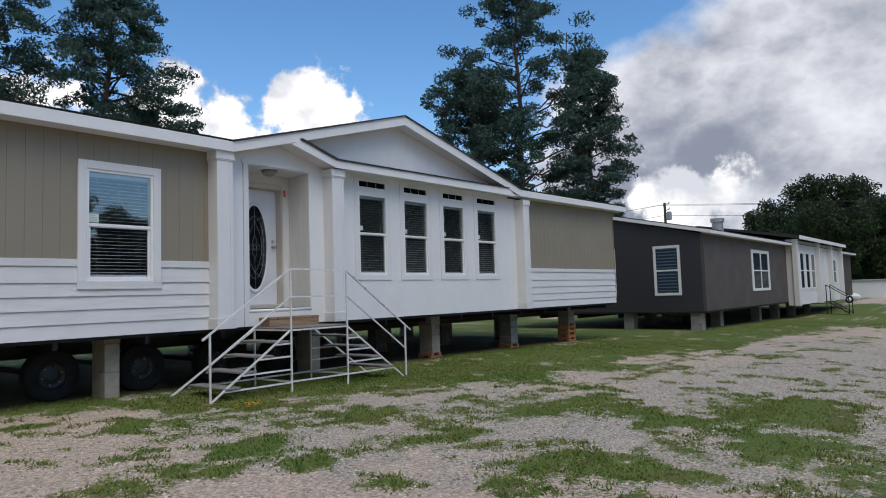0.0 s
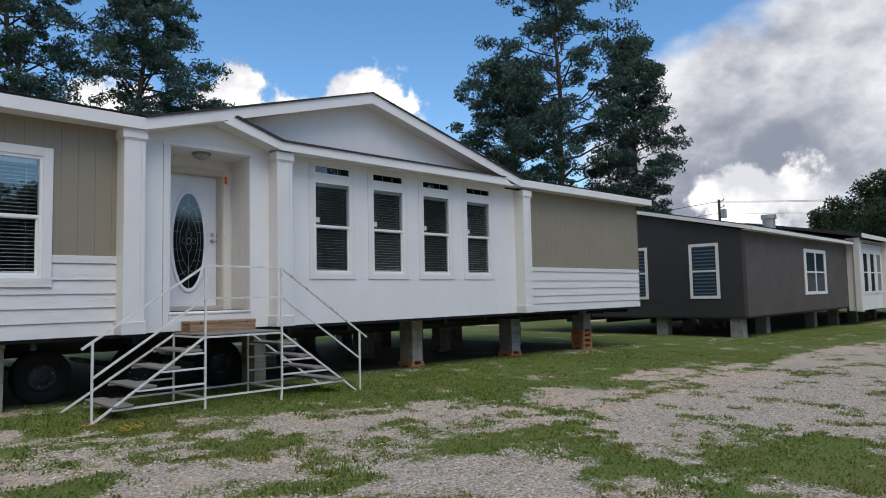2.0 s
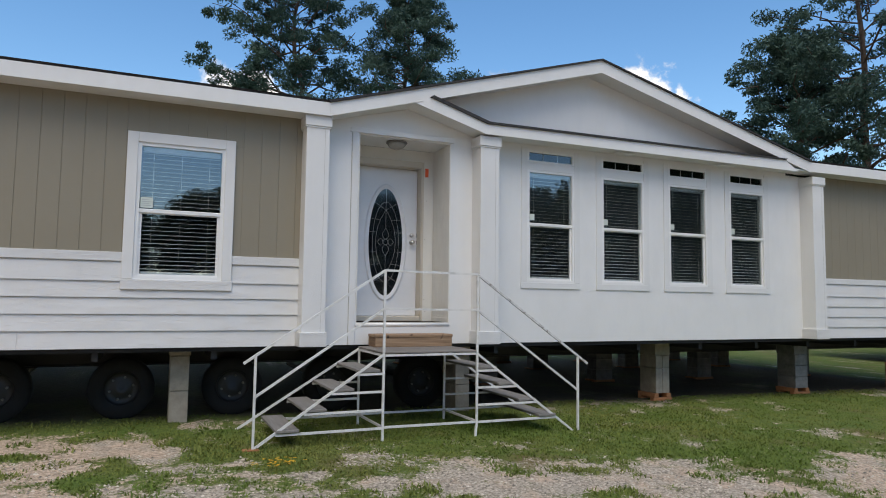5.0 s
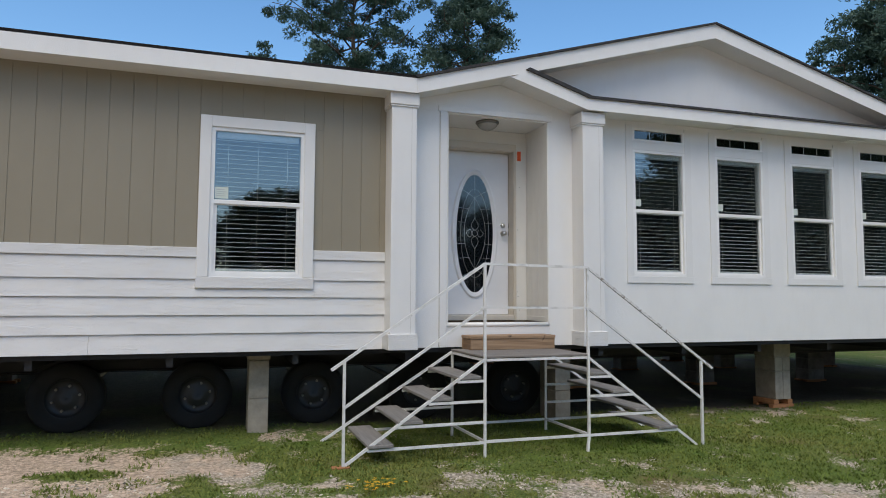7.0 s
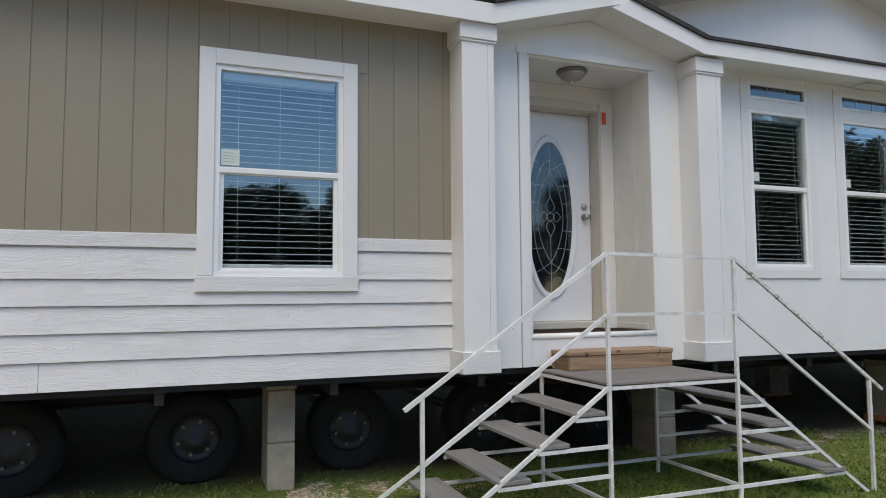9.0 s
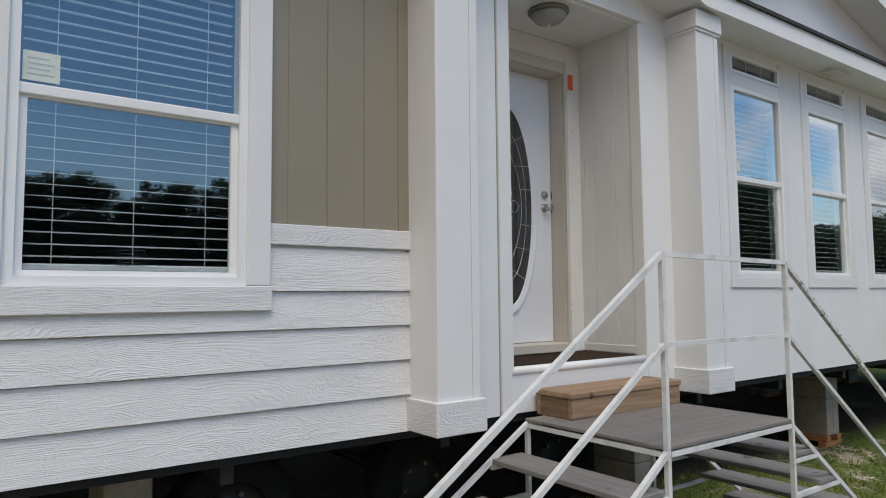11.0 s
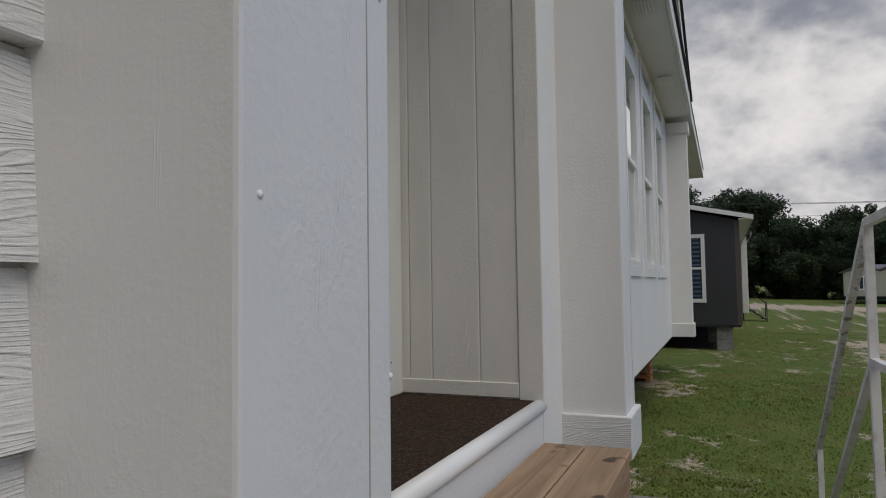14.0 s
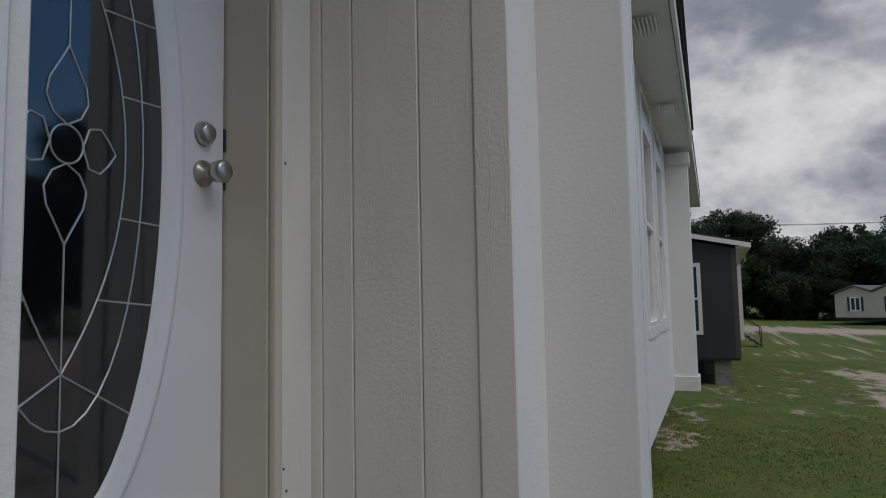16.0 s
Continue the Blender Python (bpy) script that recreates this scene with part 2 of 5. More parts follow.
def wood_material(name, a, b, along="x", scale=26.0, rough=0.75):
    k = Nodes(name, rough)
    st = [1.0, 1.0, 1.0]
    st["xyz".index(along)] = 0.05
    g = k.node("ShaderNodeTexNoise", Vector=k.coords(tuple(st), "World"), Scale=scale, Detail=6.0, Roughness=0.6, Distortion=1.2).outputs["Fac"]
    r = k.node("ShaderNodeObjectInfo").outputs["Random"]
    knots = k.span(k.noise(7.5, detail=2.0), 0.68, 0.73)
    c = k.mix(k.span(g, 0.32, 0.7), a, b)
    c = k.mix(k.add(r, 0.35, "MULTIPLY"), c, tuple(x * 0.72 for x in a))
    k.color(k.mix(knots, c, tuple(x * 0.45 for x in b)))
    k.bump(g, 0.45, 0.003)
    return k.m


def concrete_material(name, a, b):
    k = Nodes(name, 0.9)
    k.color(k.mix(k.span(k.noise(9.0, detail=8.0, rough=0.65), 0.35, 0.68), a, b))
    k.bump(k.noise(85.0, detail=6.0, rough=0.7), 0.7, 0.004)
    return k.m


def carpet_material():
    k = Nodes("carpet", 1.0, spec=0.1)
    k.color(k.ramp(k.noise(130.0, detail=3.0), (0.32, (0.022, 0.014, 0.010)), (0.6, (0.065, 0.042, 0.030)), (0.78, (0.15, 0.105, 0.075))))
    k.bump(k.noise(160.0, detail=2.0), 1.0, 0.008)
    return k.m


def glass_material(name, tint=(0.82, 0.87, 0.88), f0=0.085, rough=0.015):
    k = Nodes(name)
    nt = k.nt
    tr, gl, mx = nt.nodes.new("ShaderNodeBsdfTransparent"), nt.nodes.new("ShaderNodeBsdfGlossy"), nt.nodes.new("ShaderNodeMixShader")
    tr.inputs[0].default_value = (*tint, 1)
    gl.inputs["Roughness"].default_value = rough
    gl.inputs[0].default_value = (0.95, 0.97, 1.0, 1)
    wave = k.node("ShaderNodeBump", Height=k.noise(1.6, detail=1.0), Strength=0.05, Distance=0.02)
    nt.links.new(wave.outputs[0], gl.inputs["Normal"])
    lw = k.node("ShaderNodeLayerWeight", Blend=0.5)
    sheen = k.add(k.add(k.add(lw.outputs["Facing"], 2.3, "POWER"), 0.86, "MULTIPLY"), f0)
    nt.links.new(sheen, mx.inputs[0])
    nt.links.new(tr.outputs[0], mx.inputs[1])
    nt.links.new(gl.outputs[0], mx.inputs[2])
    nt.links.new(mx.outputs[0], nt.nodes["Material Output"].inputs[0])
    return k.m


def flat_material(name, col, rough=0.5, metal=0.0):
    k = Nodes(name, rough, metal)
    k.color(k.mix(k.span(k.noise(30.0), 0.3, 0.7), col, tuple(c * 0.9 for c in col)))
    return k.m


M["shingle"] = shingle_material()
M["rail"] = rail_material("rail_paint", 0.0)
M["rail_worn"] = rail_material("rail_worn", 0.11)
M["tread"] = wood_material("tread", (0.27, 0.255, 0.24), (0.155, 0.145, 0.135), "y", 30.0, 0.85)
M["deck"] = wood_material("deck", (0.25, 0.225, 0.205), (0.15, 0.135, 0.122), "x", 30.0, 0.85)
M["new_wood"] = wood_material("new_wood", (0.43, 0.285, 0.175), (0.17, 0.10, 0.056), "x", 20.0)
M["end_wood"] = wood_material("end_wood", (0.27, 0.16, 0.088), (0.12, 0.07, 0.038), "y", 24.0)
M["crib_wood"] = wood_material("crib_wood", (0.50, 0.22, 0.095), (0.27, 0.115, 0.05), "x", 22.0)
M["block_tan"] = concrete_material("block_tan", (0.40, 0.355, 0.29), (0.28, 0.25, 0.205))
M["block_grey"] = concrete_material("block_grey", (0.27, 0.265, 0.255), (0.165, 0.16, 0.155))
M["carpet"] = carpet_material()
M["glass"] = glass_material("glass", (0.84, 0.89, 0.91), 0.105)
M["dark_glass"] = glass_material("dark_glass", (0.30, 0.33, 0.34))
M["slat"] = flat_material("slat", (0.80, 0.81, 0.80), 0.45)
M["nickel"] = flat_material("nickel", (0.55, 0.53, 0.50), 0.28, 1.0)
M["lead"] = flat_material("lead", (0.55, 0.56, 0.56), 0.4, 0.7)
M["orange"] = flat_material("orange", (0.85, 0.13, 0.04), 0.6)
M["sticker"] = flat_material("sticker", (0.62, 0.68, 0.62), 0.6)
M["ink"] = flat_material("ink", (0.03, 0.04, 0.04), 0.6)
M["lamp_glass"] = flat_material("lamp_glass", (0.34, 0.33, 0.305), 0.2)
M["lamp_metal"] = flat_material("lamp_metal", (0.20, 0.19, 0.175), 0.45, 0.5)
M["galv"] = flat_material("galv", (0.45, 0.46, 0.47), 0.45, 0.7)
M["pole_wood"] = wood_material("pole_wood", (0.10, 0.08, 0.065), (0.05, 0.04, 0.033), "z", 20.0)
M["cable"] = flat_material("cable", (0.02, 0.02, 0.02), 0.6)


def bark_material():
    k = Nodes("bark", 0.95)
    g = k.noise(9.0, (1, 1, 0.3), 6.0, 0.65)
    k.color(k.ramp(g, (0.3, (0.035, 0.025, 0.02)), (0.7, (0.13, 0.095, 0.075))))
    k.bump(g, 1.0, 0.03)
    return k.m


def leaf_material(name, a, b, c):
    k = Nodes(name, 0.6, spec=0.25)
    nt = k.nt
    isl = k.node("ShaderNodeNewGeometry").outputs["Random Per Island"]
    col = k.mix(k.span(k.noise(0.55, detail=3.0), 0.35, 0.66), a, b)
    k.color(k.mix(k.add(isl, 0.6, "MULTIPLY"), col, c))
    tl, mx = nt.nodes.new("ShaderNodeBsdfTranslucent"), nt.nodes.new("ShaderNodeMixShader")
    nt.links.new(k.p.inputs["Base Color"].links[0].from_socket, tl.inputs[0])
    mx.inputs[0].default_value = 0.28
    nt.links.new(k.p.outputs[0], mx.inputs[1])
    nt.links.new(tl.outputs[0], mx.inputs[2])
    nt.links.new(mx.outputs[0], nt.nodes["Material Output"].inputs[0])
    return k.m


M["bark"] = bark_material()
M["needles"] = leaf_material("needles", (0.056, 0.108, 0.090), (0.094, 0.155, 0.118), (0.026, 0.056, 0.050))
M["leaves"] = leaf_material("leaves", (0.036, 0.062, 0.028), (0.058, 0.090, 0.038), (0.019, 0.036, 0.018))
M["grass"] = leaf_material("grass", (0.145, 0.226, 0.037), (0.262, 0.270, 0.070), (0.066, 0.105, 0.024))
M["flower"] = flat_material("flower", (0.75, 0.42, 0.02), 0.6)


def ground_material():
    k = Nodes("ground", 0.95, spec=0.2)
    at = k.node("ShaderNodeAttribute")
    at.attribute_name = "cover"
    cov = at.outputs["Color"]
    sp = k.node("ShaderNodeSeparateColor", Color=cov)
    grass, pink = sp.outputs[0], sp.outputs[1]
    frayed = k.add(k.span(k.noise(6.0, detail=6.0, rough=0.7), 0.25, 0.75, -0.22, 0.22), k.span(k.noise(24.0, detail=6.0, rough=0.8), 0.25, 0.75, -0.26, 0.26))
    g = k.span(k.add(grass, frayed), 0.42, 0.62)
    vor = k.node("ShaderNodeTexVoronoi", Vector=k.coords((1, 1, 0.2), "World"), Scale=36.0)
    stone = k.mix(k.span(vor.outputs["Distance"], 0.1, 0.8), (0.83, 0.715, 0.585), (0.17, 0.14, 0.105))
    tint = k.node("ShaderNodeSeparateColor", Color=vor.outputs["Color"]).outputs[0]
    stone = k.mix(k.add(tint, 0.7, "MULTIPLY"), stone, (0.53, 0.455, 0.37))
    soil = k.mix(k.span(k.noise(24.0, detail=6.0), 0.35, 0.65), (0.72, 0.56, 0.43), (0.43, 0.325, 0.24))
    bare = k.mix(k.span(k.add(pink, k.span(k.noise(3.0, detail=6.0), 0.3, 0.7, -0.4, 0.4)), 0.35, 0.65), stone, soil)
    speck = k.span(k.noise(26.0, detail=6.0, rough=0.8), 0.34, 0.52)
    bare = k.mix(speck, (0.20, 0.165, 0.125), bare)
    blotch = k.span(k.noise(2.2, detail=7.0, rough=0.7), 0.54, 0.72)
    bare = k.mix(k.add(blotch, 0.35, "MULTIPLY"), bare, (0.26, 0.215, 0.165))
    turf = k.mix(k.span(k.noise(2.4, detail=6.0), 0.35, 0.66), (0.120, 0.182, 0.034), (0.178, 0.205, 0.052))
    turf = k.mix(k.span(k.noise(40.0, detail=4.0), 0.38, 0.75), turf, (0.040, 0.064, 0.018))
    turf = k.mix(k.span(k.noise(0.9, detail=4.0), 0.56, 0.72), turf, (0.16, 0.125, 0.055))
    # bare soil under the homes, its colour also darkened to stand for shade
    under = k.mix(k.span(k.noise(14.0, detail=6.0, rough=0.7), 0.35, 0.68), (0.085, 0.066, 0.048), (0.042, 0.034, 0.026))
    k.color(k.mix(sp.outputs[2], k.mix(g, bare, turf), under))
    k.bump(k.add(k.add(vor.outputs["Distance"], -0.5, "MULTIPLY"), k.noise(60.0, detail=4.0)), 0.9, 0.02)
    return k.m


M["ground"] = ground_material()


# ---- building helpers ----
def box(bm, x0, x1, y0, y1, z0, z1, m=None):
    vs = [bm.verts.new(v) for v in ((x0, y0, z0), (x1, y0, z0), (x1, y1, z0), (x0, y1, z0), (x0, y0, z1), (x1, y0, z1), (x1, y1, z1), (x0, y1, z1))]
    if m is not None:
        for v in vs:
            v.co = m @ v.co
    for f in ((3, 2, 1, 0), (4, 5, 6, 7), (0, 1, 5, 4), (1, 2, 6, 5), (2, 3, 7, 6), (3, 0, 4, 7)):
        bm.faces.new([vs[i] for i in f])
    return vs


def soft_box(x0, x1, y0, y1, z0, z1, r=0.004, seg=1):
    bm = bmesh.new()
    box(bm, x0, x1, y0, y1, z0, z1)
    bmesh.ops.bevel(bm, geom=bm.edges[:], offset=r, segments=seg, affect="EDGES", profile=0.6)
    return bm


def prism(bm, outline, axis, a, b):
    """Outline of 2D points extruded from a to b: along y (points x, z), x (points y, z) or z (points x, y)."""
    put = {"y": lambda p, d: (p[0], d, p[1]), "x": lambda p, d: (d, p[0], p[1]), "z": lambda p, d: (p[0], p[1], d)}[axis]
    lo, hi = [bm.verts.new(put(p, a)) for p in outline], [bm.verts.new(put(p, b)) for p in outline]
    n = len(outline)
    bm.faces.new(lo)
    bm.faces.new(hi[::-1])
    for i in range(n):
        bm.faces.new((lo[i], hi[i], hi[(i + 1) % n], lo[(i + 1) % n]))
    bmesh.ops.recalc_face_normals(bm, faces=bm.faces[:])


def tube(bm, p, q, r, sides=4, r2=None, turn=math.pi / 4, caps=True):
    p, q = Vector(p), Vector(q)
    d = (q - p).normalized()
    up = Vector((0, 0, 1)) if abs(d.z) < 0.95 else Vector((0, 1, 0))
    u = d.cross(up).normalized()
    w = d.cross(u).normalized()
    r2 = r if r2 is None else r2
    rings = []
    for c, rr in ((p, r), (q, r2)):
        rings.append([bm.verts.new(c + rr * (math.cos(turn + 2 * math.pi * i / sides) * u + math.sin(turn + 2 * math.pi * i / sides) * w)) for i in range(sides)])
    for i in range(sides):
        bm.faces.new((rings[0][i], rings[0][(i + 1) % sides], rings[1][(i + 1) % sides], rings[1][i]))
    if caps:
        bm.faces.new(rings[0][::-1])
        bm.faces.new(rings[1])


def lathe(bm, profile, centre, axis="z", seg=24):
    """Profile of (radius, height) points turned round an axis through centre."""
    c, rings = Vector(centre), []
    for r, h in profile:
        ring = []
        for i in range(seg):
            a = 2 * math.pi * i / seg
            v = (r * math.cos(a), r * math.sin(a), h)
            v = v if axis == "z" else ((v[0], -v[2], v[1]) if axis == "y" else (v[2], v[0], v[1]))
            ring.append(bm.verts.new(c + Vector(v)))
        rings.append(ring)
    for a, b in zip(rings, rings[1:]):
        for i in range(seg):
            bm.faces.new((a[i], a[(i + 1) % seg], b[(i + 1) % seg], b[i]))
    bm.faces.new(rings[0][::-1])
    bm.faces.new(rings[-1])
    bmesh.ops.recalc_face_normals(bm, faces=bm.faces[:])


def mesh_of(name, bm, material, smooth=False):
    me = bpy.data.meshes.new(name)
    bmesh.ops.recalc_face_normals(bm, faces=bm.faces[:])
    bm.to_mesh(me)
    bm.free()
    me.materials.append(material)
    if smooth:
        for p in me.polygons:
            p.use_smooth = True
    return me


def part(name, bm, material, parent, label="", smooth=False):
    ob = new(name, bm if isinstance(bm, bpy.types.Mesh) else mesh_of(name, bm, material, smooth))
    ob.parent = parent
    return tagged(ob, label)


def thing(name, at, label, category, group="", kind=""):
    ob = new(name)
    ob.location = at
    ob.empty_display_size = 0.1
    return tagged(ob, label, category, group, kind)


def shift(ob, parent):
    """Keeps a part where its coordinates say, under a parent that stands elsewhere."""
    ob.matrix_parent_inverse = Matrix.Translation(-parent.location)
    return ob


def at_place(name, bm, material, parent, label="", smooth=False):
    return shift(part(name, bm, material, parent, label, smooth), parent) if parent.parent is None else part(name, bm, material, parent, label, smooth)


def slab_with_holes(bm, x0, x1, z0, z1, y0, y1, holes):
    """One closed slab in the plane of a wall, with rectangular holes through it."""
    xs = sorted({x0, x1, *[v for h in holes for v in h[:2] if x0 < v < x1]})
    zs = sorted({z0, z1, *[v for h in holes for v in h[2:] if z0 < v < z1]})
    nx, nz = len(xs) - 1, len(zs) - 1

    def solid(i, k):
        if not (0 <= i < nx and 0 <= k < nz):
            return False
        cx, cz = (xs[i] + xs[i + 1]) / 2, (zs[k] + zs[k + 1]) / 2
        return not any(h[0] < cx < h[1] and h[2] < cz < h[3] for h in holes)
    made = {}

    def vert(i, j, k):
        if (i, j, k) not in made:
            made[i, j, k] = bm.verts.new((xs[i], (y0, y1)[j], zs[k]))
        return made[i, j, k]
    for i in range(nx):
        for k in range(nz):
            if not solid(i, k):
                continue
            for j in (0, 1):
                bm.faces.new([vert(a, j, c) for a, c in ((i, k), (i + 1, k), (i + 1, k + 1), (i, k + 1))])
            for (di, dk), (a, b) in (((-1, 0), ((i, k), (i, k + 1))), ((1, 0), ((i + 1, k), (i + 1, k + 1))), ((0, -1), ((i, k), (i + 1, k))), ((0, 1), ((i, k + 1), (i + 1, k + 1)))):
                if not solid(i + di, k + dk):
                    bm.faces.new((vert(a[0], 0, a[1]), vert(b[0], 0, b[1]), vert(b[0], 1, b[1]), vert(a[0], 1, a[1])))


# ---- ground ----
def ground_z(x, y):
    return 0.035 * (np.clip(y, -3, 9.6) - 8.4) - 0.013 * (np.clip(x, -6, 40) - 7)


def hash_noise(x, y, scale, seed):
    """Smooth value noise on arrays."""
    xs, ys = np.asarray(x) * scale + seed * 17.3, np.asarray(y) * scale + seed * 9.1
    xi, yi = np.floor(xs), np.floor(ys)
    fx, fy = xs - xi, ys - yi
    fx, fy = fx * fx * (3 - 2 * fx), fy * fy * (3 - 2 * fy)

    def h(a, b):
        v = np.sin(a * 127.1 + b * 311.7 + seed * 74.7) * 43758.5453
        return v - np.floor(v)
    return (h(xi, yi) * (1 - fx) + h(xi + 1, yi) * fx) * (1 - fy) + (h(xi, yi + 1) * (1 - fx) + h(xi + 1, yi + 1) * fx) * fy


def fractal(x, y, scale, seed, octaves=4):
    return sum(hash_noise(x, y, scale * 2 ** i, seed + i) * 0.5 ** i for i in range(octaves)) / sum(0.5 ** i for i in range(octaves))


def step(v, lo, hi):
    t = np.clip((v - lo) / (hi - lo), 0, 1)
    return t * t * (3 - 2 * t)


PATCHES = [(3.8, 5.3, 0.2, 0.22), (4.5, 4.9, 0.3, 0.3), (4.6, 6.0, 0.36, 0.3), (4.5, 4.0, 0.18, 0.2), (5.2, 4.9, 0.4, 0.25), (5.8, 3.5, 0.3, 0.3), (5.1, 3.3, 0.4, 0.3), (6.2, 3.1, 0.25, 0.25),
           (8.9, 4.3, 0.6, 0.6), (6.2, 4.6, 0.35, 0.4), (8.0, 2.2, 0.6, 0.55), (8.2, 1.3, 0.5, 0.4), (9.5, 2.7, 0.5, 0.35), (6.1, 2.5, 0.2, 0.2), (6.3, 2.1, 0.22, 0.2), (7.8, 4.9, 0.5, 0.35),
           (8.5, 3.1, 0.35, 0.3), (10.9, 2.1, 0.4, 0.3), (9.6, 1.8, 0.5, 0.35), (4.1, 7.7, 0.18, 0.25), (3.2, 8.6, 0.35, 0.13), (4.3, 8.2, 0.16, 0.2), (6.6, 6.3, 0.7, 0.3)]


def grass_cover(x, y):
    """0 bare gravel, 1 turf: turf along the homes, gravel yard to the south with weedy patches."""
    x, y = np.asarray(x, float), np.asarray(y, float)
    coarse = fractal(x * 0.75, y * 1.15, 0.62, 3, 3) - 0.5
    weeds = fractal(x * 0.8, y * 1.3, 1.7, 7, 4) - 0.5
    edge = np.interp(x, [-3, 4.5, 5.2, 5.8, 8.5, 10.5, 13, 17, 22, 30, 45], [9.5, 9.2, 8.5, 7.6, 7.3, 6.6, 5.5, 5.2, 5.6, 5.0, -2.0])
    inside = step(y, edge - 0.55, edge + 0.55)
    yard = step(x, 8.8, 11.0) * step(-y, -4.8, -2.6) * (1 - step(x, 46, 54))
    open_ = 0.30 - 0.10 * yard - 0.20 * step(-x, -5.6, -4.2)
    base = open_ + (0.80 + 0.06 * step(x, 12.0, 14.5) - open_) * inside
    for px, py, rx, ry in PATCHES:
        base = base + np.maximum(0.82 - base, 0) * np.exp(-(0.8 * (x - px) / rx) ** 2 - (0.8 * (y - py) / ry) ** 2)
    stripes = fractal(x * 0.30, y * 1.5, 0.62, 31, 3)
    base = base - 0.42 * inside * step(x, 12.0, 14.0) * step(stripes, 0.63, 0.74) * step(-y, -7.6, -6.6)
    base = np.where(x > 58, np.where(np.abs(x - 72 - 0.25 * y) < 6, 0.0, 0.85), base)
    base = np.where(y > 10.5, 0.85, base)
    small = fractal(x, y * 1.3, 5.2, 17, 3) - 0.5
    return np.clip(base + 0.70 * coarse + 1.0 * weeds + 0.85 * small, 0, 1)


def build_ground():
    def axis(lo, hi, fine_lo, fine_hi, fine):
        mid = np.arange(fine_lo, fine_hi + 1e-6, fine)
        left = fine_lo - np.geomspace(fine, fine_lo - lo, 40)[::-1]
        right = fine_hi + np.geomspace(fine, hi - fine_hi, 40)
        return np.concatenate((left, mid, right))
    xs, ys = axis(-1500, 1500, -4, 30, 0.12), axis(-1500, 1500, -3, 11, 0.12)
    X, Y = np.meshgrid(xs, ys)
    near = (X > -5) & (X < 45) & (Y > -5) & (Y < 20)
    Z = ground_z(X, Y) + np.where(near, 0.05 * (fractal(X, Y, 0.9, 11, 4) - 0.5), 0)
    C = grass_cover(X, Y)
    P = np.clip(0.52 + 1.3 * (fractal(X, Y, 0.35, 21, 4) - 0.5) + 0.4 * step(-X, -8, -3) + 0.35 * step(X, 22, 30) - 0.45 * step(X, 8.0, 10.0) * step(-X, -20.0, -17.0) * step(-Y, -5.6, -4.0), 0, 1)
    Z = Z + np.where(near, 0.03 * C, 0)
    nx, ny = len(xs), len(ys)
    i = np.arange(nx * ny).reshape(ny, nx)
    faces = np.stack((i[:-1, :-1], i[:-1, 1:], i[1:, 1:], i[1:, :-1]), -1).reshape(-1, 4)
    me = bpy.data.meshes.new("ground")
    me.from_pydata(np.stack((X, Y, Z), -1).reshape(-1, 3).tolist(), [], faces.tolist())
    col = me.color_attributes.new("cover", "FLOAT_COLOR", "POINT")
    # mask below both homes, where shade is put into the soil colour
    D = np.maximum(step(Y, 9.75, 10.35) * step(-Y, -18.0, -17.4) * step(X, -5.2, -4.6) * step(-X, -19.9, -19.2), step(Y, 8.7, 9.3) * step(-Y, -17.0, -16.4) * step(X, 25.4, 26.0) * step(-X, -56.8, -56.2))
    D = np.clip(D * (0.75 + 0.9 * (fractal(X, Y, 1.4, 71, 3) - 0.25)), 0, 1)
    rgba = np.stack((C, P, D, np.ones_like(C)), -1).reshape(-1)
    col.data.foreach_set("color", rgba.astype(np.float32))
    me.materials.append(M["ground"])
    for p in me.polygons:
        p.use_smooth = True
    tagged(new("ground", me), "patchy green turf and pale grey gravel yard", "ground", kind="structure")


build_ground()


# ---- main home ----
WALL, COL, EAVE = 9.36, 9.11, 9.05       # outer faces: wall, columns, fascia
FLOOR_Z, TOP_Z = 0.985, 3.70
X_L, X_R, Y_B = -5.0, 20.12, 18.0
PORCH = (6.80, 8.06, 1.0, 3.585)
W1 = (4.325, 5.235, 1.72, 3.215)
FRONT = [(9.215 + 1.245 * i, 9.985 + 1.245 * i) for i in range(4)]
holes = [W1, PORCH] + [(a, b, 1.80, 3.36) for a, b in FRONT] + [(a, b, 3.47, 3.63) for a, b in FRONT]
home = thing("manufactured_home", (7.5, 13.6, 0.98), "long white and beige manufactured home with gabled entry, on block piers", "house")


def home_part(name, bm, mat, label="", smooth=False):
    return at_place(name, bm, M[mat], home, label, smooth)


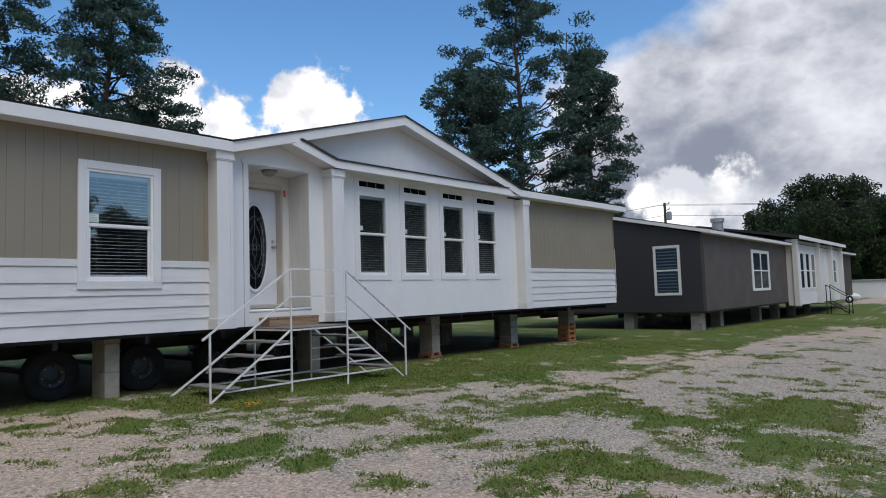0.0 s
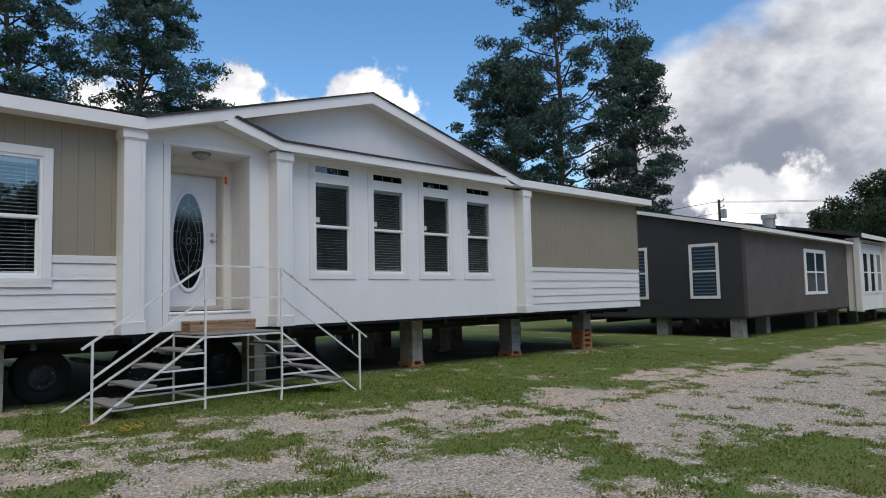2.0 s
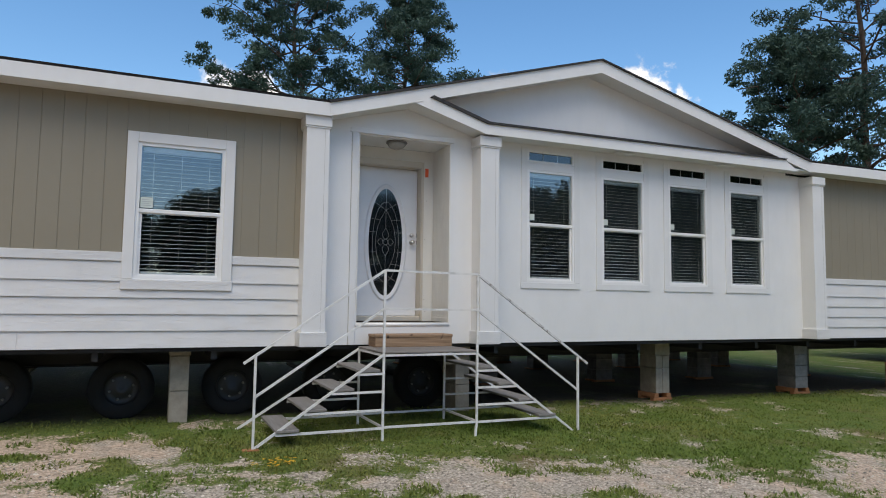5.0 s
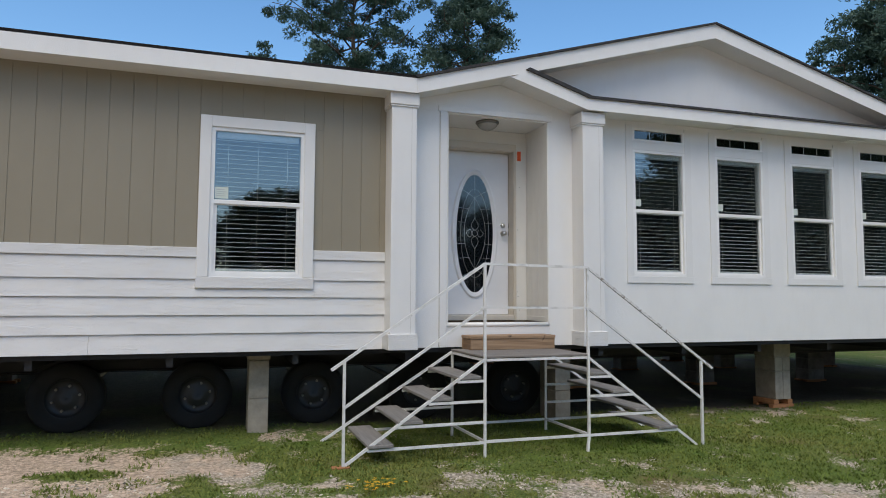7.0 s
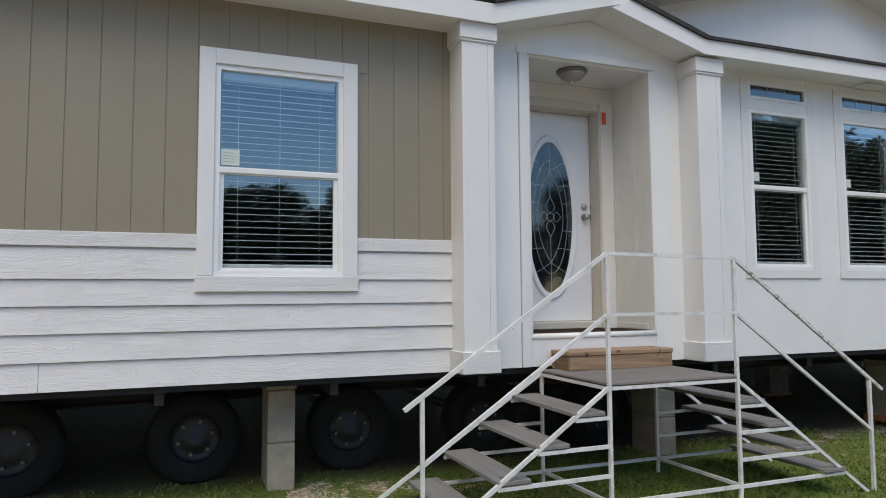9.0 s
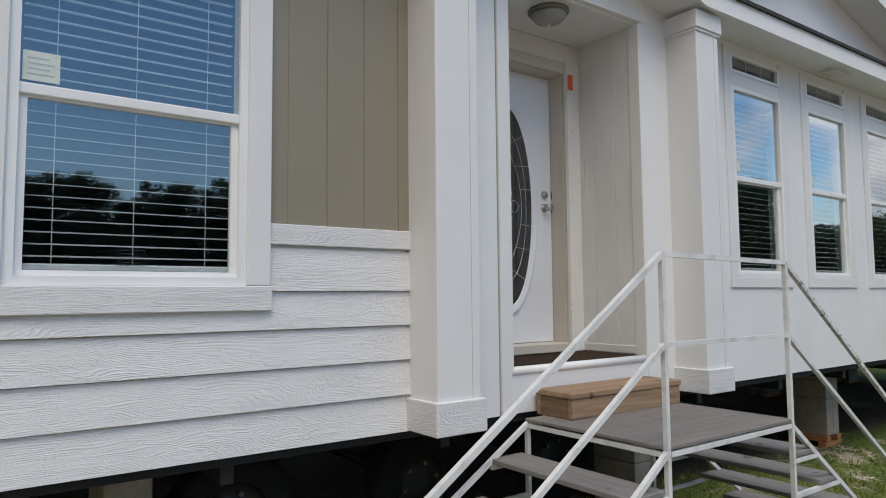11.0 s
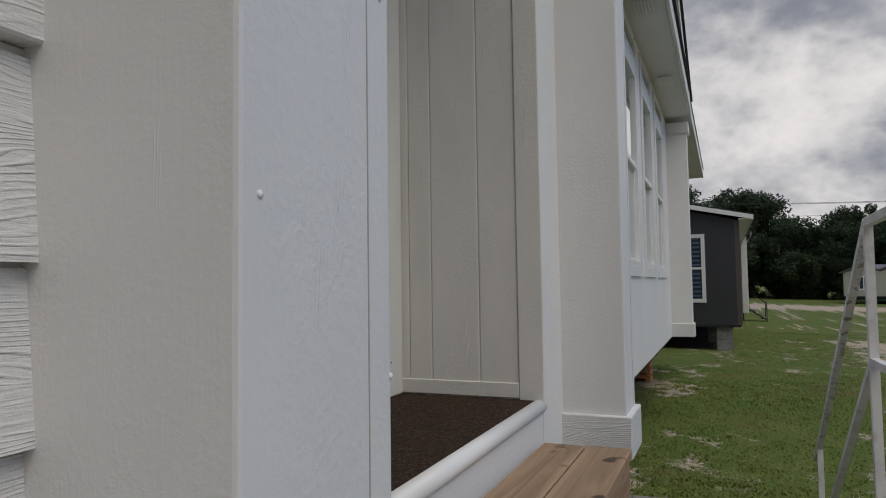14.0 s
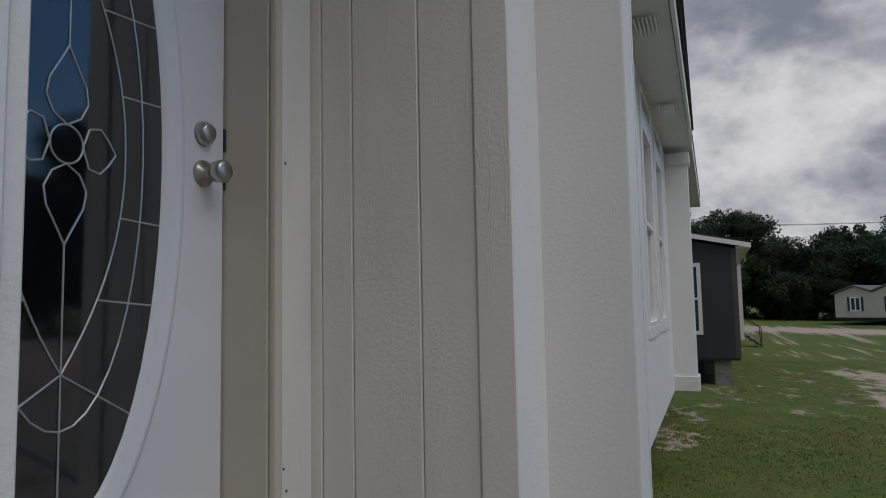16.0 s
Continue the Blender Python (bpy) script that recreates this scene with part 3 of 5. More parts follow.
def build_shell():
    bm = bmesh.new()
    slab_with_holes(bm, X_L, X_R, FLOOR_Z, 3.66, WALL + 0.022, WALL + 0.13, holes)
    home_part("front_wall", bm, "white_flat", "white boarded front wall with window openings")
    bm = bmesh.new()
    box(bm, X_L, X_R, Y_B - 0.12, Y_B, FLOOR_Z, 3.66)
    home_part("back_wall", bm, "white_flat")
    for x, nm in ((X_L, "end_wall"), (X_R - 0.12, "end_wall")):
        bm = bmesh.new()
        prism(bm, [(WALL + 0.13, FLOOR_Z), (Y_B - 0.12, FLOOR_Z), (Y_B - 0.12, 3.72), ((WALL + Y_B) / 2, 4.5), (WALL + 0.13, 3.72)], "x", x, x + 0.12)
        home_part(nm, bm, "beige_board", "beige end wall")
    bm = bmesh.new()
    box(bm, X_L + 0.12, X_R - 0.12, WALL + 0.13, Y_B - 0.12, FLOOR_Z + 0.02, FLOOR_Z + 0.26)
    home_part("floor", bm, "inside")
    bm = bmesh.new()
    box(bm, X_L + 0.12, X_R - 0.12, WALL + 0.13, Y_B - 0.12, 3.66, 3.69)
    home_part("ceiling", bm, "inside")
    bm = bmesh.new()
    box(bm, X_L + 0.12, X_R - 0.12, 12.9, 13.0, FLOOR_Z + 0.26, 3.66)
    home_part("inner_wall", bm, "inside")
    bm = bmesh.new()
    box(bm, X_L + 0.02, X_R - 0.02, WALL + 0.035, Y_B - 0.02, FLOOR_Z - 0.05, FLOOR_Z - 0.003)
    home_part("belly_board", bm, "belly", "black belly board under the floor")
    for y in (10.75, 12.55, 14.9, 16.7):
        bm = bmesh.new()
        prism(bm, [(y - 0.05, 0.68), (y + 0.05, 0.68), (y + 0.05, 0.692), (y + 0.004, 0.692), (y + 0.004, 0.925), (y + 0.05, 0.925), (y + 0.05, 0.937), (y - 0.05, 0.937), (y - 0.05, 0.925), (y - 0.004, 0.925), (y - 0.004, 0.692), (y - 0.05, 0.692)], "x", X_L + 0.3, X_R - 0.3)
        home_part("chassis_beam", bm, "steel_black", "black steel chassis beam")
    for x in np.arange(X_L + 0.6, X_R - 0.4, 1.2):
        bm = bmesh.new()
        box(bm, x - 0.03, x + 0.03, WALL + 0.1, Y_B - 0.1, 0.84, 0.93)
        home_part("outrigger", bm, "steel_black")


def eave_top(x):
    return 3.85 if x < 8 else 3.85 + 0.0105 * (x - 8)


APEX_X, APEX_Z, KINK_L, KINK_R = 10.25, 4.965, 6.36, 14.46
RAKE_L = (APEX_Z - 3.85) / (APEX_X - KINK_L)


def build_roof():
    # main roof planes, closed below
    for y0, y1, z0, z1 in ((EAVE + 0.02, 13.68, 0.0, 0.80), (18.3, 13.68, 0.0, 0.80)):
        for xa, xb, inset in ((X_L - 0.3, KINK_L, 0.0), (KINK_L, KINK_R, 0.6), (KINK_R, X_R + 0.33, 0.0)):
            bm = bmesh.new()
            inset = inset if y1 > y0 else 0.0
            rows = []
            for x in (xa, xb):
                z = eave_top(x)
                zi = z + z1 * inset / abs(y1 - y0)
                rows.append([bm.verts.new(v) for v in ((x, y0 + inset, zi - 0.01), (x, y1, z + z1 - 0.01), (x, y1, z + z1 + 0.018), (x, y0 + inset - 0.03 * (1 if y1 > y0 else -1), zi + 0.016))])
            for i in range(4):
                bm.faces.new((rows[0][i], rows[0][(i + 1) % 4], rows[1][(i + 1) % 4], rows[1][i]))
            bm.faces.new(rows[0])
            bm.faces.new(rows[1][::-1])
            home_part("roof", bm, "shingle", "dark shingled low-pitched roof")
    # eave boards: left run, right run
    for xa, xb in ((X_L - 0.3, KINK_L), (KINK_R, X_R + 0.33)):
        bm = bmesh.new()
        prism(bm, [(xa, eave_top(xa) - 0.17), (xb, eave_top(xb) - 0.17), (xb, eave_top(xb) - 0.012), (xa, eave_top(xa) - 0.012)], "y", EAVE, EAVE + 0.02)
        home_part("fascia", bm, "white_flat", "white painted fascia board")
        bm = bmesh.new()
        prism(bm, [(xa, eave_top(xa) - 0.165), (xb, eave_top(xb) - 0.165), (xb, eave_top(xb) - 0.145), (xa, eave_top(xa) - 0.145)], "y", EAVE + 0.022, WALL + 0.02)
        home_part("soffit", bm, "white_flat")
    bm = bmesh.new()
    box(bm, X_L, X_R, 18.0, 18.3, 3.68, 3.70)
    box(bm, X_L - 0.3, X_R + 0.33, 18.3, 18.32, 3.68, 3.84)
    home_part("back_eave", bm, "white_flat")
    for x in (X_L - 0.3, X_R + 0.31):
        bm = bmesh.new()
        z = eave_top(x)
        prism(bm, [(EAVE + 0.021, z - 0.16), (13.68, z + 0.66), (18.3, z - 0.16), (18.3, z - 0.015), (13.68, z + 0.785), (EAVE + 0.021, z - 0.015)], "x", x, x + 0.02)
        home_part("rake_board", bm, "white_flat")
    # big gable
    bm = bmesh.new()
    th = 0.178
    prism(bm, [(KINK_L, 3.85 - 0.17), (APEX_X, APEX_Z - th), (APEX_X, APEX_Z), (KINK_L, 3.85 - 0.012)], "y", EAVE - 0.004, EAVE + 0.02)
    home_part("gable_rake", bm, "white_flat", "white gable rake board")
    bm = bmesh.new()
    zr = eave_top(KINK_R)
    prism(bm, [(APEX_X, APEX_Z - th), (KINK_R, zr - 0.185), (KINK_R, zr - 0.012), (APEX_X, APEX_Z)], "y", EAVE - 0.004, EAVE + 0.02)
    home_part("gable_rake", bm, "white_flat")
    bm = bmesh.new()
    prism(bm, [(KINK_L, 3.84), (APEX_X, APEX_Z), (KINK_R, zr - 0.01), (KINK_R + 0.03, zr + 0.008), (APEX_X, APEX_Z + 0.022), (KINK_L - 0.03, 3.862)], "y", EAVE - 0.03, 13.7)
    home_part("gable_roof", bm, "shingle", "dark shingle edge over the gable")
    bm = bmesh.new()
    prism(bm, [(KINK_L + 0.3, 3.72), (KINK_R - 0.2, 3.72), (KINK_R - 0.2, zr - 0.12), (APEX_X, APEX_Z - 0.02), (KINK_L + 0.3, 3.86)], "y", WALL + 0.01, WALL + 0.03)
    home_part("gable_panel", bm, "white_flat", "plain white gable panel")
    # soffits under the rakes
    for xa, za, xb, zb in ((7.62, 4.065, APEX_X, APEX_Z - 0.15), (KINK_R - 0.05, zr - 0.15, APEX_X, APEX_Z - 0.15)):
        bm = bmesh.new()
        prism(bm, [(xa, za), (xb, zb), (xb, zb + 0.02), (xa, za + 0.02)], "y", EAVE + 0.021, WALL + 0.008)
        home_part("soffit", bm, "white_flat")
    # small peak over the entry, then the level eave over the windows
    px, pz = 7.44, 3.97
    ex, ez = 8.41, 3.695
    bm = bmesh.new()
    prism(bm, [(px, pz), (ex, ez), (ex + 0.02, ez + 0.135), (7.66, 4.065)], "y", EAVE - 0.012, EAVE + 0.014)
    home_part("entry_rake", bm, "white_flat")
    bm = bmesh.new()
    prism(bm, [(ex, ez), (KINK_R - 0.3, zr - 0.195), (KINK_R - 0.62, zr - 0.03), (ex + 0.02, ez + 0.135)], "y", EAVE - 0.012, EAVE + 0.014)
    home_part("fascia", bm, "white_flat")
    bm = bmesh.new()
    prism(bm, [(7.62, 4.072), (ex + 0.02, ez + 0.133), (KINK_R - 0.6, zr - 0.035), (KINK_R - 0.56, zr - 0.012), (ex + 0.05, ez + 0.163), (7.66, 4.10)], "y", EAVE - 0.035, WALL + 0.008)
    home_part("entry_roof", bm, "shingle", "thin dark shingle edge over the lower eave")
    bm = bmesh.new()
    prism(bm, [(6.40, 3.70), (px, pz + 0.01), (ex, ez + 0.012), (KINK_R, zr - 0.16), (KINK_R, zr - 0.14), (ex, ez + 0.032), (px, pz + 0.03), (6.40, 3.72)], "y", EAVE + 0.021, WALL + 0.008)
    home_part("soffit", bm, "white_flat", "white soffit over entry and windows")
    bm = bmesh.new()
    prism(bm, [(6.40, 3.60), (8.45, 3.60), (8.45, 3.72), (px, pz), (6.40, 3.71)], "y", WALL - 0.002, WALL + 0.02)
    home_part("entry_panel", bm, "white_flat")
    for x in (10.75, 12.7):
        bm = bmesh.new()
        for i in range(6):
            box(bm, x - 0.16, x + 0.16, EAVE + 0.1 + 0.024 * i, EAVE + 0.112 + 0.024 * i, ez - 0.002, ez + 0.01)
        home_part("soffit_vent", bm, "vinyl", "slotted white soffit vent")


def build_cladding():
    laps = [0.985, 1.17, 1.348, 1.525, 1.70, 1.905]
    gap = (W1[0] - 0.06, W1[1] + 0.06)
    for xa, xb in ((X_L, 6.115), (14.86, X_R)):
        left = xa < 0
        for i, (za, zb) in enumerate(zip(laps, laps[1:])):
            joints = [3.3 - 1.45 * i] if left and i % 2 == 0 else []
            runs = [(xa, gap[0]), (gap[1], xb)] if left and zb > 1.72 else [(xa, xb)]
            for ra, rb in runs:
                cuts = [ra] + [c for c in joints if ra < c < rb] + [rb]
                for ca, cb in zip(cuts, cuts[1:]):
                    bm = bmesh.new()
                    prism(bm, [(WALL - 0.014, za - 0.003), (WALL + 0.003, za + 0.004), (WALL + 0.02, za + 0.004), (WALL + 0.02, zb + 0.003), (WALL + 0.013, zb + 0.003), (WALL + 0.012, zb - 0.0075), (WALL + 0.0035, zb - 0.0085), (WALL - 0.0138, za + 0.001)], "x", ca + 0.0012, cb - 0.0012)
                    home_part("lap_board", bm, "white_lap")
        for ra, rb in ([(xa, gap[0]), (gap[1], xb)] if left else [(xa, xb)]):
            home_part("band_board", soft_box(ra, rb, WALL - 0.015, WALL + 0.019, 1.909, 2.005, 0.003), "white_lap", "white band board between lap and panel")
        bm = bmesh.new()
        slab_with_holes(bm, xa, xb, 2.006, TOP_Z + (0.0 if left else 0.09), WALL + 0.005, WALL + 0.0205, [W1])
        home_part("panel_backing", bm, "beige_board")
        x, sgn = (xb, -1) if left else (xa, 1)
        edges = [x] + [x + sgn * (0.075 + 0.2032 * i) for i in range(80)]
        for a, b in zip(edges, edges[1:]):
            lo, hi = min(a, b), max(a, b)
            if lo < X_L or hi > X_R + 0.05:
                break
            g = 0.0024 if left else 0.0008
            beside = hi > W1[0] - 0.02 and lo < W1[1] + 0.02 and left
            bm = bmesh.new()
            prism(bm, [(lo + g, WALL + 0.0052), (lo + g, WALL + 0.003), (lo + g + 0.002, WALL), (hi - g - 0.002, WALL), (hi - g, WALL + 0.003), (hi - g, WALL + 0.0052)], "z", 3.27 if beside else 2.0055, TOP_Z + (0.0 if left else 0.09))
            home_part("panel_board", bm, "beige_board")
    home_part("corner_trim", soft_box(X_R - 0.02, X_R + 0.004, WALL - 0.014, WALL + 0.09, FLOOR_Z, 3.79, 0.003), "beige_board")


def build_columns():
    for x0 in (6.105, 8.375, 14.565):
        w = 0.272
        bm = soft_box(x0, x0 + w, COL, WALL + 0.018, FLOOR_Z + 0.02, 3.69, 0.006, 2)
        c = home_part("column", bm, "white_trim", "square white entry column with base and cap")
        bm = soft_box(x0 - 0.022, x0 + w + 0.022, COL - 0.022, WALL + 0.016, FLOOR_Z, FLOOR_Z + 0.165, 0.004)
        part("column_base", bm, M["white_lap"], c)
        bm = soft_box(x0 - 0.022, x0 + w + 0.022, COL - 0.022, WALL + 0.016, 3.555, 3.684, 0.004)
        part("column_cap", bm, M["white_trim"], c)
        bm = soft_box(x0 - 0.014, x0 + w + 0.014, COL - 0.012, WALL + 0.016, 3.535, 3.5545, 0.004)
        part("cap_moulding", bm, M["white_trim"], c)
        bm = soft_box(x0 + w - 0.056, x0 + w - 0.0535, COL - 0.0007, COL + 0.004, FLOOR_Z + 0.166, 3.534, 0.0002)
        part("board_seam", bm, M["seam"], c, "fine seam between the front and side boards")


def sash_window(x0, x1, z0, z1, rail_z, side=0.036, lower_in=0.03):
    """Vinyl single-hung window set in the front wall."""
    bm = bmesh.new()
    y0, y1 = WALL - 0.012, WALL + 0.075
    slab_with_holes(bm, x0, x1, z0, z1, y0, y1, [(x0 + side, x1 - side, z0 + side, z1 - side)])
    w = home_part("window", bm, "vinyl", "white vinyl single-hung window with open blinds behind it")
    bm = soft_box(x0 + side - 0.004, x1 - side + 0.004, WALL - 0.004, WALL + 0.05, rail_z - 0.022, rail_z + 0.022, 0.005)
    part("meeting_rail", bm, M["vinyl"], w)
    bm = bmesh.new()
    slab_with_holes(bm, x0 + side, x1 - side, z0 + side, rail_z - 0.022, WALL + 0.014, WALL + 0.04, [(x0 + side + lower_in, x1 - side - lower_in, z0 + side + 0.022, rail_z - 0.03)])
    part("lower_sash", bm, M["vinyl"], w)
    bm = bmesh.new()
    box(bm, x0 + side, x1 - side, WALL + 0.012, WALL + 0.016, rail_z, z1 - side)
    g = part("pane", bm, M["glass"], w)
    g.visible_shadow = False
    bm = bmesh.new()
    box(bm, x0 + side + lower_in, x1 - side - lower_in, WALL + 0.026, WALL + 0.030, z0 + side + 0.022, rail_z - 0.03)
    g = part("pane", bm, M["glass"], w)
    g.visible_shadow = False
    return w


def window_trim(x0, x1, z0, z1, z_top, w, apron, mat="white_trim", head=True):
    for a, b in ((x0 - w, x0), (x1, x1 + w)):
        home_part("window_trim", soft_box(a, b, WALL - 0.03, WALL + 0.016, z0, z_top, 0.004), mat)
    if head:
        home_part("window_trim", soft_box(x0, x1, WALL - 0.03, WALL + 0.016, z1, z_top, 0.004), mat)
    home_part("window_apron", soft_box(x0 - w - 0.008, x1 + w + 0.008, WALL - 0.032, WALL + 0.016, z0 - apron, z0 - 0.001, 0.004), "white_lap")


def blind(x0, x1, z0, z1, label, cords=2, tilt=10):
    b = thing("window_blind", ((x0 + x1) / 2, WALL + 0.083, z0), label, "blind", "blinds in the front windows")
    y = WALL + 0.078
    n = int((z1 - z0 - 0.07) / 0.047)
    bm = bmesh.new()
    m = pose(0, 0, 0, tilt)
    box(bm, -(x1 - x0) / 2, (x1 - x0) / 2, -0.020, 0.020, -0.0013, 0.0013, m)
    me = mesh_of("slat", bm, M["slat"])
    for i in range(n):
        s = new("slat", me)
        s.parent = b
        s.location = (0, -0.005, 0.065 + 0.047 * i)
    at_place("headrail", soft_box(x0, x1, y - 0.03, y + 0.03, z1 - 0.05, z1, 0.004), M["slat"], b)
    at_place("bottom_rail", soft_box(x0, x1, y - 0.026, y + 0.026, z0 + 0.005, z0 + 0.035, 0.006), M["slat"], b)
    for i in range(cords):
        bm = bmesh.new()
        x = x0 + (x1 - x0) * (0.14 + 0.72 * i / max(1, cords - 1))
        tube(bm, (x, y - 0.028, z0 + 0.02), (x, y - 0.028, z1 - 0.04), 0.0016, 5)
        at_place("cord", bm, M["slat"], b)
    return b


def window_sticker(x, z, w, h, bars=True):
    t = thing("window_sticker", (x, WALL + 0.01, z), "pale paper sticker on the window pane", "sticker", "stickers on the panes")
    at_place("paper", soft_box(x, x + w, WALL + 0.009, WALL + 0.0105, z, z + h, 0.0002), M["sticker"], t)
    if bars:
        for i in range(4):
            bm = bmesh.new()
            box(bm, x + w * 0.12, x + w * (0.85 - 0.13 * (i % 2)), WALL + 0.0082, WALL + 0.0088, z + h * (0.2 + 0.18 * i), z + h * (0.25 + 0.18 * i))
            at_place("print_line", bm, M["galv"], t)


def build_windows():
    sash_window(*W1, 2.465)
    window_trim(W1[0], W1[1], W1[2], W1[3], 3.325, 0.108, 0.112)
    blind(W1[0] + 0.05, W1[1] - 0.05, W1[2] + 0.05, W1[3] - 0.04, "white slatted blind with open slats behind a tall window", 3)
    window_sticker(4.37, 2.50, 0.125, 0.115)
    for i, (a, b) in enumerate(FRONT):
        sash_window(a, b, 1.80, 3.36, 2.60, 0.034, 0.026)
        bm = bmesh.new()
        slab_with_holes(bm, a, b, 3.47, 3.63, WALL - 0.012, WALL + 0.06, [(a + 0.03, b - 0.03, 3.495, 3.605)])
        t = home_part("transom_window", bm, "vinyl", "narrow transom window with leaded panes")
        for j in range(3):
            w = (b - a - 0.06) / 3
            bm = bmesh.new()
            box(bm, a + 0.03 + w * j, a + 0.03 + w * (j + 1) - 0.005, WALL + 0.012, WALL + 0.016, 3.495, 3.605)
            g = part("pane", bm, M["dark_glass"], t)
            g.visible_shadow = False
            if j:
                bm = bmesh.new()
                box(bm, a + 0.03 + w * j - 0.0055, a + 0.03 + w * j + 0.0005, WALL + 0.009, WALL + 0.018, 3.495, 3.605)
                part("came", bm, M["lead"], t)
        for xa, xb in ((a - 0.095, a), (b, b + 0.095)):
            home_part("window_trim", soft_box(xa, xb, WALL - 0.013, WALL + 0.016, 1.80, 3.672, 0.002), "white_trim")
        home_part("window_trim", soft_box(a, b, WALL - 0.010, WALL + 0.016, 3.362, 3.468, 0.002), "white_flat")
        home_part("window_apron", soft_box(a - 0.1, b + 0.1, WALL - 0.016, WALL + 0.016, 1.716, 1.799, 0.002), "white_trim")
        blind(a + 0.036, b - 0.036, 1.845, 3.33, "white slatted blind with open slats behind a tall window", 2, (9, 15, 10, 16)[i])
        window_sticker(a + 0.05, 2.66, 0.075, 0.085, False)


def oval(bm, cx, cz, rx, rz, y, n=48):
    return [bm.verts.new((cx + rx * math.cos(2 * math.pi * i / n), y, cz + rz * math.sin(2 * math.pi * i / n))) for i in range(n)]


def build_entry():
    x0, x1, _, top = PORCH
    back, fl = 9.93, 1.25
    # side walls with upright boards, back wall round the door
    for side, (xa, xb) in (("left", (x0 - 0.03, x0)), ("right", (x1, x1 + 0.03))):
        bm = bmesh.new()
        box(bm, xa, xb, WALL + 0.016, back + 0.15, fl - 0.02, top + 0.02)
        home_part("entry_side_wall", bm, "porch_board", "off-white boarded side of the entry recess")
        ys = [WALL + 0.085, 9.595, 9.79, 9.885, back]
        for a, b in zip(ys, ys[1:]):
            bm = bmesh.new()
            s = 1 if side == "left" else -1
            f = x0 if side == "left" else x1
            bb = sorted((f, f + s * 0.012))
            box(bm, bb[0], bb[1], a + 0.0009, b - 0.0009, fl, top)
            bmesh.ops.bevel(bm, geom=[e for e in bm.edges if abs(e.verts[0].co.z - e.verts[1].co.z) > 1], offset=0.0035, segments=1, affect="EDGES")
            home_part("upright_board", bm, "porch_board")
        bb = sorted((f, f + s * 0.020))
        home_part("corner_board", soft_box(bb[0], bb[1], WALL - 0.01, WALL + 0.083, fl - 0.01, top, 0.003), "porch_board")
        bb = sorted((f + s * 0.0125, f + s * 0.020))
        home_part("base_board", soft_box(bb[0], bb[1], WALL + 0.084, back, fl + 0.004, fl + 0.06, 0.003), "porch_board")
    bm = bmesh.new()
    slab_with_holes(bm, x0, x1, fl - 0.02, top, back, back + 0.18, [(6.93, 7.89, fl - 0.03, 3.36)])
    home_part("entry_back_wall", bm, "porch_board")
    for a, b in ((6.905, 6.935), (7.874, 7.905)):
        home_part("door_casing", soft_box(a, b, back - 0.022, back - 0.001, fl, 3.43, 0.007, 2), "cream_jamb", "cream door casing")
    home_part("casing_board", soft_box(7.9055, 8.046, back - 0.014, back - 0.001, fl, 3.46, 0.004), "porch_board")
    home_part("door_casing", soft_box(6.9355, 7.8735, back - 0.021, back - 0.001, 3.345, 3.43, 0.004), "cream_jamb")
    for a, b in ((6.931, 6.953), (7.868, 7.889)):
        bm = bmesh.new()
        box(bm, a, b, back, back + 0.178, fl, 3.358)
        home_part("door_jamb", bm, "cream_jamb")
    bm = bmesh.new()
    box(bm, 6.954, 7.867, back, back + 0.178, 3.338, 3.358)
    home_part("door_jamb", bm, "cream_jamb")
    home_part("door_sill", soft_box(6.954, 7.867, back - 0.03, back + 0.178, fl + 0.004, fl + 0.07, 0.006), "cream_jamb", "low cream door sill")
    home_part("entry_ceiling", soft_box(x0, x1, WALL + 0.018, back - 0.001, top + 0.001, top + 0.03, 0.002), "white_flat")
    home_part("entry_floor", soft_box(x0, x1, WALL + 0.02, back + 0.15, fl - 0.06, fl, 0.002), "carpet", "brown speckled outdoor carpet on the entry floor")
    bm = bmesh.new()
    lathe(bm, [(0.0, 0.0), (0.026, 0.0), (0.026, x1 - x0), (0.0, x1 - x0)], (x0, WALL + 0.012, fl - 0.022), "x", 16)
    home_part("nosing", bm, "vinyl", "rounded white edge of the entry floor", True)
    home_part("skirt_board", soft_box(x0, x1, WALL + 0.001, WALL + 0.03, FLOOR_Z, fl - 0.035, 0.003), "white_flat")
    home_part("opening_trim", soft_box(x0 - 0.081, x0 - 0.001, WALL - 0.02, WALL + 0.016, FLOOR_Z, 3.60, 0.004), "white_trim")
    home_part("caulk_seam", soft_box(x0 - 0.0855, x0 - 0.0815, WALL - 0.008, WALL + 0.014, FLOOR_Z, 3.60, 0.001), "seam", "dark open caulk seam")
    home_part("opening_head", soft_box(x0 - 0.105, x1 + 0.04, WALL - 0.018, WALL + 0.015, 3.601, 3.665, 0.003), "white_flat")
    # white flat panel between columns and beyond
    bm = bmesh.new()
    slab_with_holes(bm, 6.35, 14.9, FLOOR_Z, 3.72, WALL, WALL + 0.0215, [(x0, x1, 0.9, 3.8)] + [h for h in holes if h[0] > 8.5])
    home_part("front_panel", bm, "white_flat", "smooth white panel wall between the columns")


